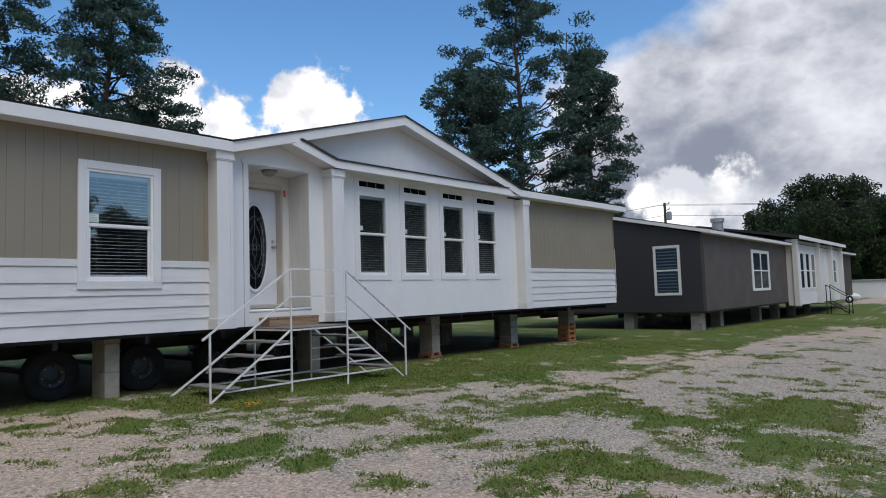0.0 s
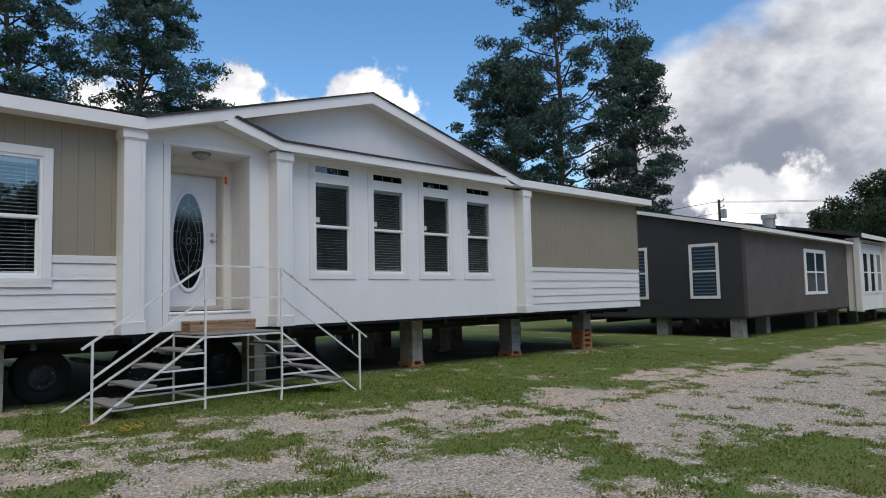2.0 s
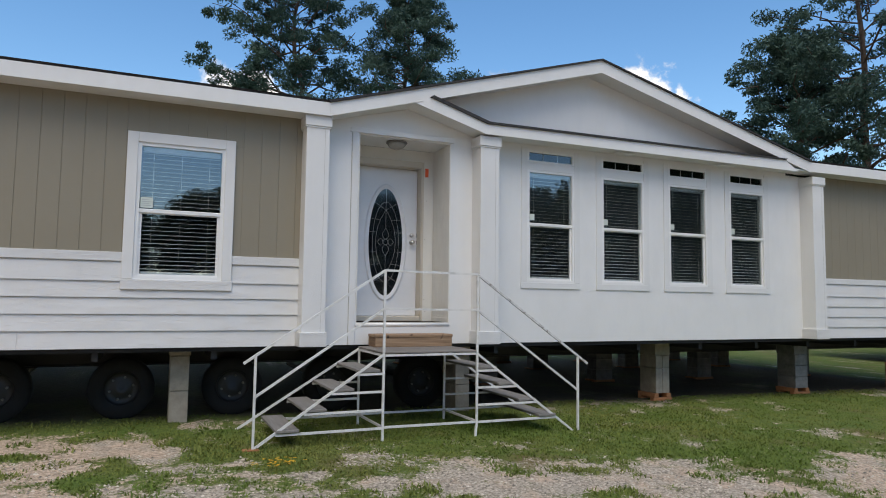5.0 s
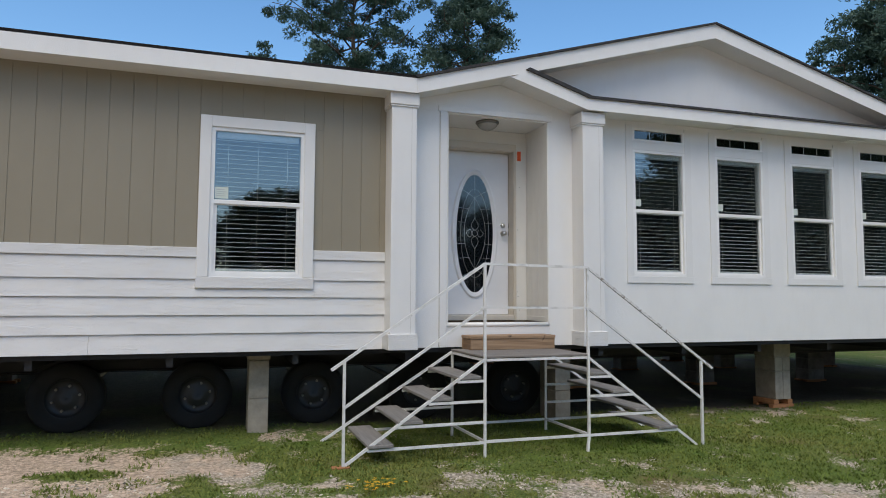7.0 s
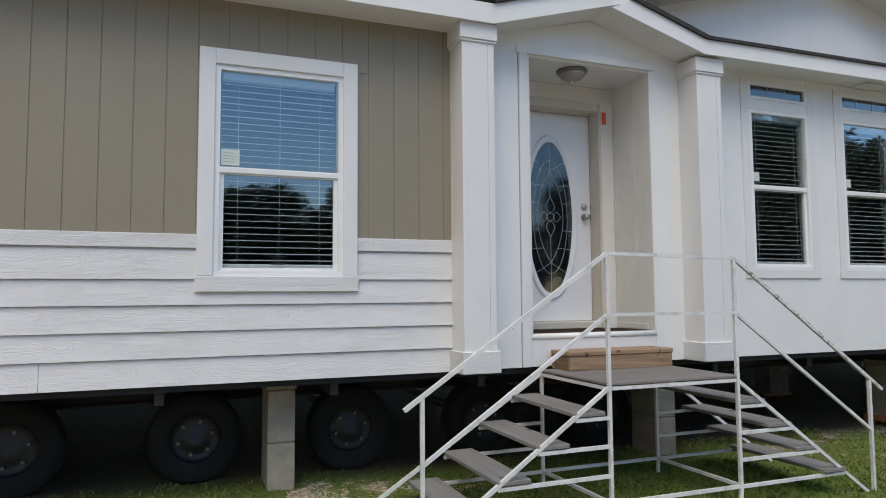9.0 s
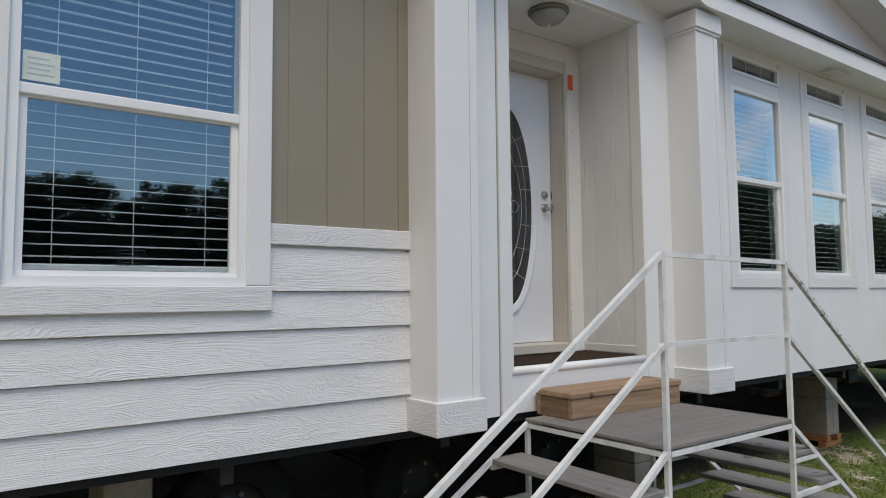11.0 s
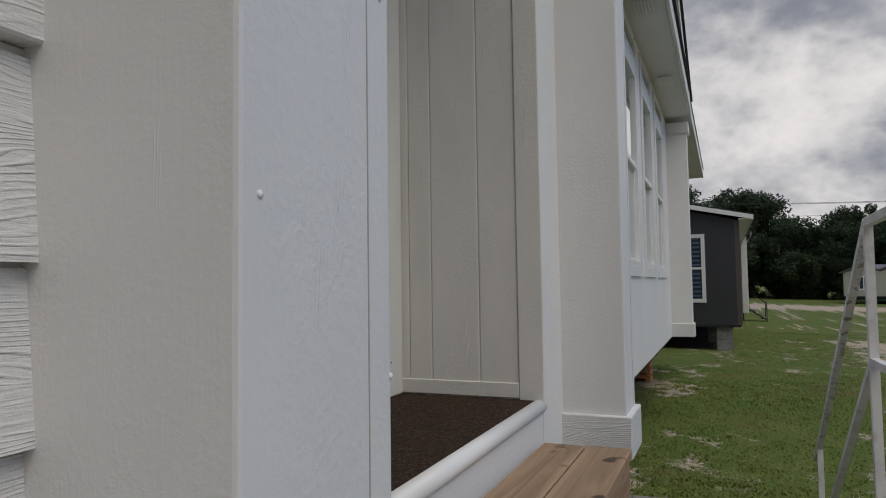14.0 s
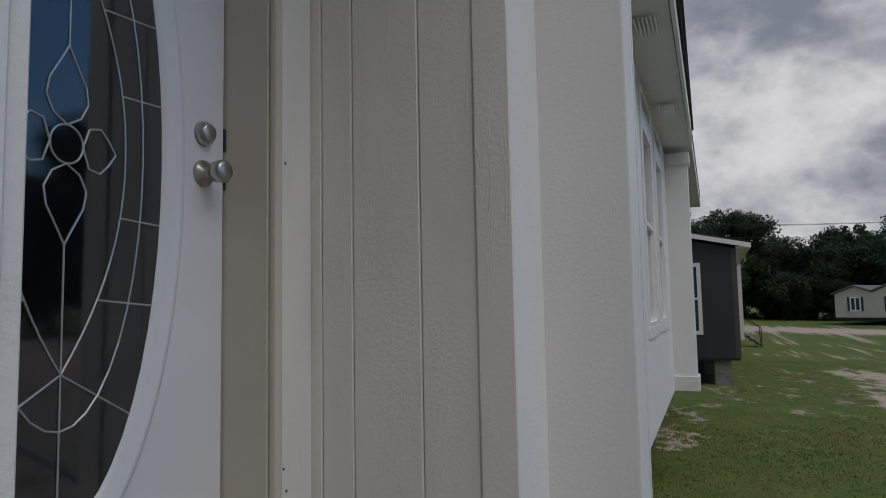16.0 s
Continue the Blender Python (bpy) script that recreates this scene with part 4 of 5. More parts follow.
def build_door():
    dx0, dx1, dz0, dz1, y = 6.956, 7.864, 1.322, 3.335, 10.06
    d = thing("front_door", ((dx0 + dx1) / 2, y, dz0), "closed white entry door with oval leaded glass", "door")
    cx, cz = 7.41, 2.318
    at_place("door_leaf", soft_box(dx0, dx1, y, y + 0.044, dz0, dz1, 0.004), M["door_paint"], d)
    bm = bmesh.new()
    rings = [oval(bm, cx, cz, rx, rz, yy) for rx, rz, yy in ((0.306, 0.797, y - 0.002), (0.294, 0.785, y - 0.022), (0.276, 0.768, y - 0.025), (0.268, 0.758, y - 0.014), (0.252, 0.742, y - 0.020), (0.240, 0.728, y - 0.006))]
    for a, b in zip(rings, rings[1:]):
        for i in range(48):
            bm.faces.new((a[i], a[(i + 1) % 48], b[(i + 1) % 48], b[i]))
    at_place("oval_frame", bm, M["door_paint"], d, "white moulded oval frame", True)
    bm = bmesh.new()
    bm.faces.new(oval(bm, cx, cz, 0.243, 0.731, y - 0.005))
    r = bmesh.ops.extrude_face_region(bm, geom=bm.faces[:])
    bmesh.ops.translate(bm, verts=[v for v in r["geom"] if isinstance(v, bmesh.types.BMVert)], vec=(0, 0.003, 0))
    at_place("oval_glass", bm, M["door_glass"], d, "dark oval leaded glass")

    def came(points, closed=False, rr=0.0021):
        bm = bmesh.new()
        pts = list(points) + ([points[0]] if closed else [])
        for a, b in zip(pts, pts[1:]):
            tube(bm, (cx + a[0], y - 0.006, cz + a[1]), (cx + b[0], y - 0.006, cz + b[1]), rr, 6)
        at_place("lead_came", bm, M["lead"], d)

    def ell(rx, rz, n=40, ox=0.0, oz=0.0):
        return [(ox + rx * math.cos(2 * math.pi * i / n), oz + rz * math.sin(2 * math.pi * i / n)) for i in range(n)]
    came(ell(0.186, 0.545), True)
    arch = [(0.139 * (1 - abs(u) ** 2.1), 0.44 * u) for u in (k / 12 for k in range(-12, 13))]
    came(arch)
    came([(-a, b) for a, b in arch])
    came(ell(0.036, 0.038, 20), True)
    for s in (1, -1):
        drop = [(0.0, s * 0.038), (0.030, s * 0.056), (0.046, s * 0.088), (0.040, s * 0.122), (0.016, s * 0.165), (0.0, s * 0.195), (-0.016, s * 0.165), (-0.040, s * 0.122), (-0.046, s * 0.088), (-0.030, s * 0.056)]
        came(drop, True)
        came([(0.0, s * 0.195), (0.0, s * 0.728)])
        petal = [(s * 0.036, 0.0), (s * 0.050, 0.040), (s * 0.076, 0.046), (s * 0.098, 0.024), (s * 0.114, 0.0), (s * 0.098, -0.024), (s * 0.076, -0.046), (s * 0.050, -0.040)]
        came(petal, True)
        for t in (1, -1):
            came([(0.0, s * 0.44), (t * 0.162, s * 0.536)])
            for zz in (0.13, 0.30):
                inner, outer = 0.139 * (1 - (zz / 0.44) ** 2.1), 0.242 * math.sqrt(1 - (zz * 1.04 / 0.728) ** 2)
                came([(t * inner, s * zz), (t * outer, s * zz * 1.04)])
    for z, kind in ((2.427, "deadbolt"), (2.328, "door_knob")):
        bm = bmesh.new()
        if kind == "deadbolt":
            lathe(bm, [(0.0, 0.0), (0.031, 0.0), (0.030, 0.010), (0.022, 0.022), (0.020, 0.024), (0.0, 0.024)], (7.788, y, z), "y", 24)
        else:
            lathe(bm, [(0.0, 0.0), (0.033, 0.0), (0.031, 0.008), (0.013, 0.014), (0.013, 0.034), (0.026, 0.042), (0.028, 0.066), (0.022, 0.073), (0.0, 0.073)], (7.788, y, z), "y", 24)
        at_place(kind, bm, M["nickel"], d, "round satin nickel " + kind.replace("_", " "), True)
        bm = bmesh.new()
        box(bm, 7.8625, 7.8665, y - 0.004, y + 0.03, z - 0.03, z + 0.03)
        at_place("latch_plate", bm, M["ink"], d)


M["door_glass"] = glass_material("door_glass", (0.30, 0.32, 0.35), 0.07, 0.05)
build_shell()
build_roof()
build_cladding()
build_columns()
build_windows()
build_entry()
build_door()


def build_porch_lamp():
    t = thing("ceiling_lamp", (7.37, 9.56, 3.585), "round flush ceiling lamp, unlit, ribbed frosted glass", "lamp")
    bm = bmesh.new()
    lathe(bm, [(0.0, 0.0), (0.135, 0.0), (0.14, -0.018), (0.125, -0.026), (0.0, -0.026)], (7.37, 9.56, 3.585), "z", 28)
    at_place("lamp_plate", bm, M["lamp_metal"], t, "dull dark metal rim", True)
    bm = bmesh.new()
    lathe(bm, [(0.118, -0.026), (0.116, -0.045), (0.09, -0.075), (0.045, -0.092), (0.0, -0.096)], (7.37, 9.56, 3.585), "z", 28)
    at_place("lamp_shade", bm, M["lamp_glass"], t, "frosted glass dish", True)
    bm = bmesh.new()
    lathe(bm, [(0.0, -0.09), (0.012, -0.095), (0.009, -0.112), (0.0, -0.115)], (7.37, 9.56, 3.585), "z", 12)
    at_place("finial", bm, M["nickel"], t)


def build_tag():
    t = thing("orange_tag", (7.945, 9.905, 3.26), "small orange tape tag on the door casing", "tag")
    at_place("tape", soft_box(7.918, 7.966, 9.9055, 9.9075, 3.228, 3.348, 0.0005), M["orange"], t)


build_porch_lamp()
build_tag()


# ---- entry steps ----
def build_steps():
    s = thing("entry_steps", (7.41, 8.85, 0), "white welded metal steps with grey board treads and handrails", "steps")
    F, B, R = 8.347, 9.27, 0.0118
    zl = 0.955
    xl, xr = 6.842, 7.962

    def bar(name, *segs, r=R, label="", mat="rail"):
        r = {"post": 0.0120, "stringer": 0.0124, "bearer": 0.0116, "base_bar": 0.0116}.get(name, r)
        bm = bmesh.new()
        for p, q in segs:
            tube(bm, p, q, r * 1.414)
        at_place(name, bm, M[mat], s, label)

    def gz(x, y):
        return float(ground_z(x, y)) + 0.0
    # posts
    bar("post", ((xl, F, gz(xl, F) + 0.0), (xl, F, 1.853)))
    bar("post", ((xr, F, 0.16), (xr, F, 1.838)), ((xr, F, 0.16), (xr - 0.03, F - 0.02, gz(xr, F))))
    for x in (xl, xr):
        bar("post", ((x, B, gz(x, B)), (x, B, zl - 0.01)))
    bar("post", ((5.50, F, 0.03), (5.50, F, 0.955)))
    bar("post", ((9.335, F, -0.02), (9.335, F, 0.865)))
    # handrails
    bar("handrail", ((xl, F, 1.853), (xr, F, 1.838)), r=0.0118)
    bar("handrail", ((xl, F, 1.853), (5.385, F, 0.885)), r=0.0128)
    bar("handrail", ((xr, F, 1.838), (9.475, F, 0.785)), r=0.0122, label="rusty grey handrail with worn paint", mat="rail_worn")
    bar("middle_rail", ((xl, F, 1.435), (xr, F, 1.43)), r=0.0108)
    bar("middle_rail", ((xl, F, 1.435), (5.50, F, 0.55)), r=0.0118)
    bar("middle_rail", ((xr, F, 1.43), (9.335, F, 0.47)), r=0.0112)
    # stringers
    bar("stringer", ((xl, F, zl - 0.01), (5.50, F, 0.04)))
    bar("stringer", ((xr, F, zl - 0.02), (9.26, F, -0.01)))
    bar("stringer", ((xl, B, zl - 0.01), (5.42, B, 0.06)))
    bar("stringer", ((xr, B, zl - 0.02), (9.26, B, 0.01)))
    # landing
    for y in (F, B):
        bar("landing_frame", ((xl + 0.018, y, zl - 0.019), (xr - 0.018, y, zl - 0.019)))
    for x in (xl, xr):
        bar("landing_frame", ((x, F + 0.018, zl - 0.021), (x, B - 0.018, zl - 0.021)), r=0.0118)
    w = (B - F + 0.02) / 4
    for i in range(4):
        at_place("deck_board", soft_box(xl - 0.01, xr + 0.01, F - 0.01 + w * i + 0.0015, F - 0.01 + w * (i + 1) - 0.0015, zl, zl + 0.018, 0.003), M["deck"], s)
    # base frame
    bar("base_bar", ((xl, F, 0.175), (xr, F, 0.17)))
    bar("base_bar", ((xl, B, 0.17), (xr, B, 0.17)))
    bar("base_bar", ((xl, F, 0.175), (xl, B, 0.17)))
    bar("base_bar", ((xr, F, 0.175), (xr, B, 0.17)))
    # treads with their bearers, both flights
    for i, z in enumerate((0.185, 0.375, 0.57, 0.76)):
        for sgn, top, foot, rise0 in ((-1, xl, 5.50, 0.04), (1, xr, 9.27, -0.01)):
            f = (z - rise0) / (zl - 0.01 - rise0)
            nose = foot + (top - foot) * f
            for y in (F, B):
                bar("bearer", ((nose, y, z - 0.02), (top, y, z - 0.018)))
            a, b = sorted((nose - sgn * 0.0, nose - sgn * 0.235))
            bm = soft_box(a, b, F - 0.012 if i else F - 0.03, B + 0.012, z, z + 0.028, 0.004)
            at_place("tread", bm, M["tread"], s)


def build_step_box():
    s = thing("wooden_step_box", (7.47, 9.2, 0.973), "raw pine plank step box on the landing", "step")
    x0, x1, y0, y1, z0, z1 = 6.975, 7.965, 9.05, 9.335, 0.9735, 1.115
    at_place("front_board", soft_box(x0 + 0.001, x1 - 0.001, y0, y0 + 0.036, z0, z1 - 0.028, 0.003), M["new_wood"], s)
    at_place("back_board", soft_box(x0 + 0.001, x1 - 0.001, y1 - 0.036, y1, z0, z1 - 0.028, 0.003), M["new_wood"], s)
    for x in (x0 + 0.004, x1 - 0.04):
        at_place("end_board", soft_box(x, x + 0.036, y0 + 0.037, y1 - 0.037, z0, z1 - 0.028, 0.003), M["end_wood"], s)
    m = (y0 + y1) / 2
    at_place("top_plank", soft_box(x0 - 0.008, x1 + 0.006, y0 - 0.008, m - 0.003, z1 - 0.027, z1 + 0.008, 0.005), M["new_wood"], s)
    at_place("top_plank", soft_box(x0 - 0.004, x1 + 0.004, m + 0.003, y1 + 0.004, z1 - 0.027, z1 + 0.006, 0.005), M["new_wood"], s)


build_steps()
build_step_box()


# ---- under the home ----
def build_pier(x, y, w, d, crib, mat, label):
    z0 = float(ground_z(x, y)) - 0.01
    p = thing("block_pier", (x, y, z0), label, "pier", "piers under the home")
    z = z0
    for i in range(crib):
        n = 2
        for j in range(n):
            if i % 2 == 0:
                yy = y - d / 2 + (d - 0.085) * j / (n - 1)
                b = soft_box(x - w / 2 - 0.05, x + w / 2 + 0.05, yy, yy + 0.085, z, z + 0.066, 0.004)
            else:
                xx = x - w / 2 - 0.04 + (w - 0.03) * j / (n - 1)
                b = soft_box(xx, xx + 0.085, y - d / 2 - 0.01, y + d / 2 + 0.01, z, z + 0.066, 0.004)
            at_place("timber", b, M["crib_wood"], p, "reddish timber cribbing")
        z += 0.068
    top = 0.835
    tall = 0.4 if mat == "block_tan" else 0.2
    while z + 0.2 < top:
        tall = tall if z + tall < top + 0.05 else 0.2
        n = 2 if 0.26 < w < 0.3 else 1
        for j in range(n):
            xa = x - w / 2 + w / n * j
            at_place("concrete_block", soft_box(xa + 0.002, xa + w / n - 0.002, y - d / 2, y + d / 2, z, z + tall - 0.005, 0.006), M[mat], p)
        z += tall
    at_place("cap_board", soft_box(x - w / 2 - 0.01, x + w / 2 + 0.01, y - d / 2, y + d / 2, z, max(z + 0.03, 0.925), 0.004), M[mat], p)


for x, y, w, d, c, mt in ((4.86, 9.98, 0.21, 0.40, 0, "block_tan"), (12.13, 10.19, 0.28, 0.38, 2, "block_tan"), (15.31, 10.19, 0.32, 0.38, 2, "block_grey"),
                          (18.39, 10.18, 0.36, 0.36, 8, "block_grey"), (8.42, 9.90, 0.21, 0.40, 0, "block_tan")):
    build_pier(x, y, w, d, c, mt, "stacked concrete block pier on timber cribbing" if c else "narrow stack of concrete blocks carrying the floor")
for x in (-2.0, 1.2, 10.2, 12.8, 15.4, 18.4):
    for y in (12.55, 14.9, 16.7):
        build_pier(x, y, 0.4, 0.3, 1, "block_grey", "stacked concrete block pier in the shade under the floor")


def build_wheel(x, y):
    z = 0.36 + float(ground_z(x, y)) + 0.02
    w = thing("trailer_wheel", (x, y, z - 0.36), "black trailer wheel on its axle under the floor", "wheel", "transport wheels")
    bm = bmesh.new()
    lathe(bm, [(0.20, 0.0), (0.24, 0.02), (0.33, 0.015), (0.36, -0.02), (0.36, -0.17), (0.33, -0.205), (0.24, -0.21), (0.20, -0.19)], (x, y, z), "y", 32)
    bmesh.ops.delete(bm, geom=[f for f in bm.faces if len(f.verts) > 4], context="FACES_ONLY")
    at_place("tyre", bm, M["tyre"], w, "", True)
    bm = bmesh.new()
    lathe(bm, [(0.0, -0.04), (0.07, -0.03), (0.11, -0.05), (0.17, -0.055), (0.195, -0.02), (0.205, 0.004), (0.2, -0.19), (0.0, -0.19)], (x, y, z), "y", 32)
    at_place("rim", bm, M["rim"], w, "", True)
    for i in range(6):
        a = 2 * math.pi * (i + 0.25) / 6
        bm = bmesh.new()
        tube(bm, (x + 0.13 * math.cos(a), y + 0.045, z + 0.13 * math.sin(a)), (x + 0.13 * math.cos(a), y + 0.01, z + 0.13 * math.sin(a)), 0.014, 6)
        at_place("wheel_nut", bm, M["lamp_metal"], w)


for x in (1.72, 2.98, 4.25, 5.50, 6.75, 8.02):
    build_wheel(x, 10.2)
for x in (1.72, 2.98, 4.25, 5.50, 6.75, 8.02):
    bm = bmesh.new()
    z = 0.36 + float(ground_z(x, 10.2)) + 0.02
    tube(bm, (x, 10.4, z), (x, 13.2, z), 0.04, 8)
    home_part("axle", bm, "steel_black")


# ---- next homes ----
def build_second_home():
    h = thing("dark_home", (40.0, 12.5, 0.4), "dark grey manufactured home with white gabled section, on block piers", "house")
    xw, ys, yb, xe = 25.3, 8.30, 16.9, 57.0
    z0, ze = 0.50, 3.32
    ridge, zr = 12.6, 4.36

    def add(name, bm, mat, label=""):
        return at_place(name, bm, M[mat], h, label)
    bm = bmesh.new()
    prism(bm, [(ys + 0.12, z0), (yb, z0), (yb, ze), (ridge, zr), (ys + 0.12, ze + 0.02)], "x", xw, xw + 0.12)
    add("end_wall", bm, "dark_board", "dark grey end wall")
    bm = bmesh.new()
    prism(bm, [(ys + 0.12, z0), (yb, z0), (yb, ze), (ridge, zr), (ys + 0.12, ze)], "x", xe - 0.12, xe)
    add("end_wall", bm, "dark_board")
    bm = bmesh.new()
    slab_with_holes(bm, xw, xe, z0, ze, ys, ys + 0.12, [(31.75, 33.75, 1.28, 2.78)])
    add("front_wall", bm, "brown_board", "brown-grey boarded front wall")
    bm = bmesh.new()
    box(bm, xw + 0.12, xe - 0.12, yb - 0.12, yb, z0, ze)
    add("back_wall", bm, "dark_board")
    bm = bmesh.new()
    box(bm, xw, xe, ys + 0.03, yb, z0 - 0.06, z0 - 0.003)
    add("belly_board", bm, "belly")
    for y in (10.0, 11.8, 13.6, 15.4):
        bm = bmesh.new()
        box(bm, xw + 0.2, xe - 0.2, y - 0.04, y + 0.04, z0 - 0.26, z0 - 0.06)
        add("chassis_beam", bm, "steel_black")
    bm = bmesh.new()
    prism(bm, [(ys - 0.35, ze + 0.10), (ridge, zr + 0.10), (yb + 0.3, ze + 0.10), (yb + 0.3, ze + 0.13), (ridge, zr + 0.14), (ys - 0.37, ze + 0.13)], "x", xw - 0.2, xe + 0.3)
    add("roof", bm, "shingle")
    bm = bmesh.new()
    box(bm, xw - 0.2, xe + 0.3, ys - 0.35, ys - 0.33, ze - 0.02, ze + 0.105)
    add("fascia", bm, "white_flat", "white fascia board")
    bm = bmesh.new()
    box(bm, xw - 0.2, xe + 0.3, ys - 0.328, ys + 0.01, ze + 0.0, ze + 0.02)
    add("soffit", bm, "white_flat")
    bm = bmesh.new()
    prism(bm, [(ys - 0.35, ze - 0.02), (ridge, zr - 0.03), (yb + 0.3, ze - 0.02), (yb + 0.3, ze + 0.10), (ridge, zr + 0.10), (ys - 0.35, ze + 0.10)], "x", xw - 0.22, xw - 0.201)
    add("rake_board", bm, "white_flat")

    def end_window(y0, y1, za, zb):
        x = xw
        bm = bmesh.new()
        for a, b, c, d in ((y0, y1, zb - 0.1, zb), (y0, y1, za, za + 0.1), (y0, y0 + 0.1, za + 0.1, zb - 0.1), (y1 - 0.1, y1, za + 0.1, zb - 0.1)):
            box(bm, x - 0.03, x - 0.001, a, b, c, d)
        w = add("window", bm, "white_flat", "white-trimmed window with closed blind")
        bm = bmesh.new()
        box(bm, x - 0.012, x - 0.002, y0 + 0.1, y1 - 0.1, za + 0.1, zb - 0.1)
        part("pane", bm, M["pane_blue"], w)
        for i in range(14):
            zz = za + 0.16 + (zb - za - 0.3) * i / 13
            bm = bmesh.new()
            box(bm, x - 0.0155, x - 0.0125, y0 + 0.14, y1 - 0.14, zz, zz + 0.045)
            part("slat", bm, M["slat_sky_tint"], w)
        bm = bmesh.new()
        box(bm, x - 0.022, x - 0.0125, y0 + 0.1, y1 - 0.1, (za + zb) / 2 - 0.03, (za + zb) / 2 + 0.03)
        part("meeting_rail", bm, M["vinyl"], w)
    end_window(9.18, 10.20, 1.10, 2.97)
    end_window(11.75, 12.75, 1.10, 2.97)
    end_window(14.6, 15.6, 1.10, 2.97)

    def front_window(x0, x1, za, zb, y, cols):
        bm = bmesh.new()
        t = 0.2
        slab_with_holes(bm, x0, x1, za, zb, y - 0.03, y - 0.001, [(x0 + t + (x1 - x0 - 2 * t) / cols * i + 0.06, x0 + t + (x1 - x0 - 2 * t) / cols * (i + 1) - 0.06, za + 0.12 + (zb - za - 0.2) / 2 * j, za + 0.06 + (zb - za - 0.2) / 2 * (j + 1)) for i in range(cols) for j in range(2)])
        w = add("window", bm, "white_flat", "white-trimmed divided window")
        bm = bmesh.new()
        box(bm, x0 + t, x1 - t, y - 0.012, y - 0.004, za + 0.1, zb - 0.1)
        part("pane", bm, M["pane_blue"], w)
    front_window(31.3, 34.2, 1.13, 2.93, ys, 2)
    # white section with its own eave, columns, windows and door
    px0, px1, yp = 37.6, 50.2, ys - 0.30
    bm = bmesh.new()
    box(bm, px0, px1, yp, ys - 0.002, 0.30, 3.62)
    add("white_section", bm, "white_flat", "white projecting section")
    bm = bmesh.new()
    prism(bm, [(yp - 0.4, 3.62), (ridge, 4.62), (ridge, 4.70), (yp - 0.42, 3.80)], "x", px0 - 0.3, px1 + 0.3)
    add("section_roof", bm, "shingle")
    bm = bmesh.new()
    box(bm, px0 - 0.3, px1 + 0.3, yp - 0.44, yp - 0.421, 3.60, 3.79)
    add("fascia", bm, "white_flat")
    for x in (px0 - 0.1, 42.9, 46.6, px1 - 0.2):
        bm = soft_box(x, x + 0.35, yp - 0.25, yp - 0.002, 0.28, 3.62, 0.01)
        add("column", bm, "white_trim")
    for i in range(3):
        front_window(38.9 + 1.35 * i, 40.2 + 1.35 * i, 1.05, 3.1, yp, 1)
    front_window(48.0, 49.3, 1.3, 2.9, yp, 1)
    bm = soft_box(44.4, 45.5, yp - 0.03, yp - 0.001, 0.75, 3.0, 0.01)
    add("door", bm, "porch_board", "pale entry door")
    bm = bmesh.new()
    lathe(bm, [(0.0, 0.0), (0.28, 0.0), (0.28, 0.55), (0.34, 0.56), (0.34, 0.75), (0.0, 0.78)], (36.5, 11.2, 4.15), "z", 20)
    add("roof_vent", bm, "galv", "galvanised roof vent")
    return h


M["pane_blue"] = flat_material("pane_blue", (0.035, 0.05, 0.065), 0.08)
# slats coloured blue to imitate sky mirrored in the panes
M["slat_sky_tint"] = flat_material("slat_sky_tint", (0.075, 0.125, 0.195), 0.4)
build_second_home()
for x, y in ((25.7, 11.4), (25.6, 8.75), (28.7, 9.05), (35.2, 9.25), (28.6, 11.8), (31.6, 11.8), (38.5, 9.2), (42.0, 9.2), (46.0, 9.2)):
    z = float(ground_z(x, y)) - 0.02
    p = thing("block_pier", (x, y, z), "grey concrete block pier under the dark home", "pier", "piers under the dark home")
    top = 0.44
    at_place("concrete_block", soft_box(x - 0.2, x + 0.2, y - 0.2, y + 0.2, z, (z + top) / 2, 0.006), M["block_grey"], p)
    at_place("concrete_block", soft_box(x - 0.2, x + 0.2, y - 0.2, y + 0.2, (z + top) / 2 + 0.003, top, 0.006), M["block_grey"], p)


def build_far_steps():
    x, y = 45.0, 7.0
    z = float(ground_z(x, y))
    s = thing("metal_steps", (x, y, z), "dark metal steps with a thin handrail", "steps")
    for i in range(4):
        at_place("tread", soft_box(x - 0.6, x + 0.6, y - 0.3 + 0.26 * i, y - 0.02 + 0.26 * i, z + 0.2 * (i + 1) - 0.04, z + 0.2 * (i + 1), 0.005), M["steel_black"], s)
    for xx in (x - 0.6, x + 0.6):
        for p, q in (((xx, y - 0.3, z), (xx, y - 0.3, z + 1.0)), ((xx, y + 0.8, z), (xx, y + 0.8, z + 1.75)), ((xx, y - 0.3, z + 1.0), (xx, y + 0.8, z + 1.75)), ((xx, y - 0.3, z + 0.1), (xx, y + 0.8, z + 0.82))):
            bm = bmesh.new()
            tube(bm, p, q, 0.03)
            at_place("rail_bar", bm, M["steel_black"], s)


build_far_steps()


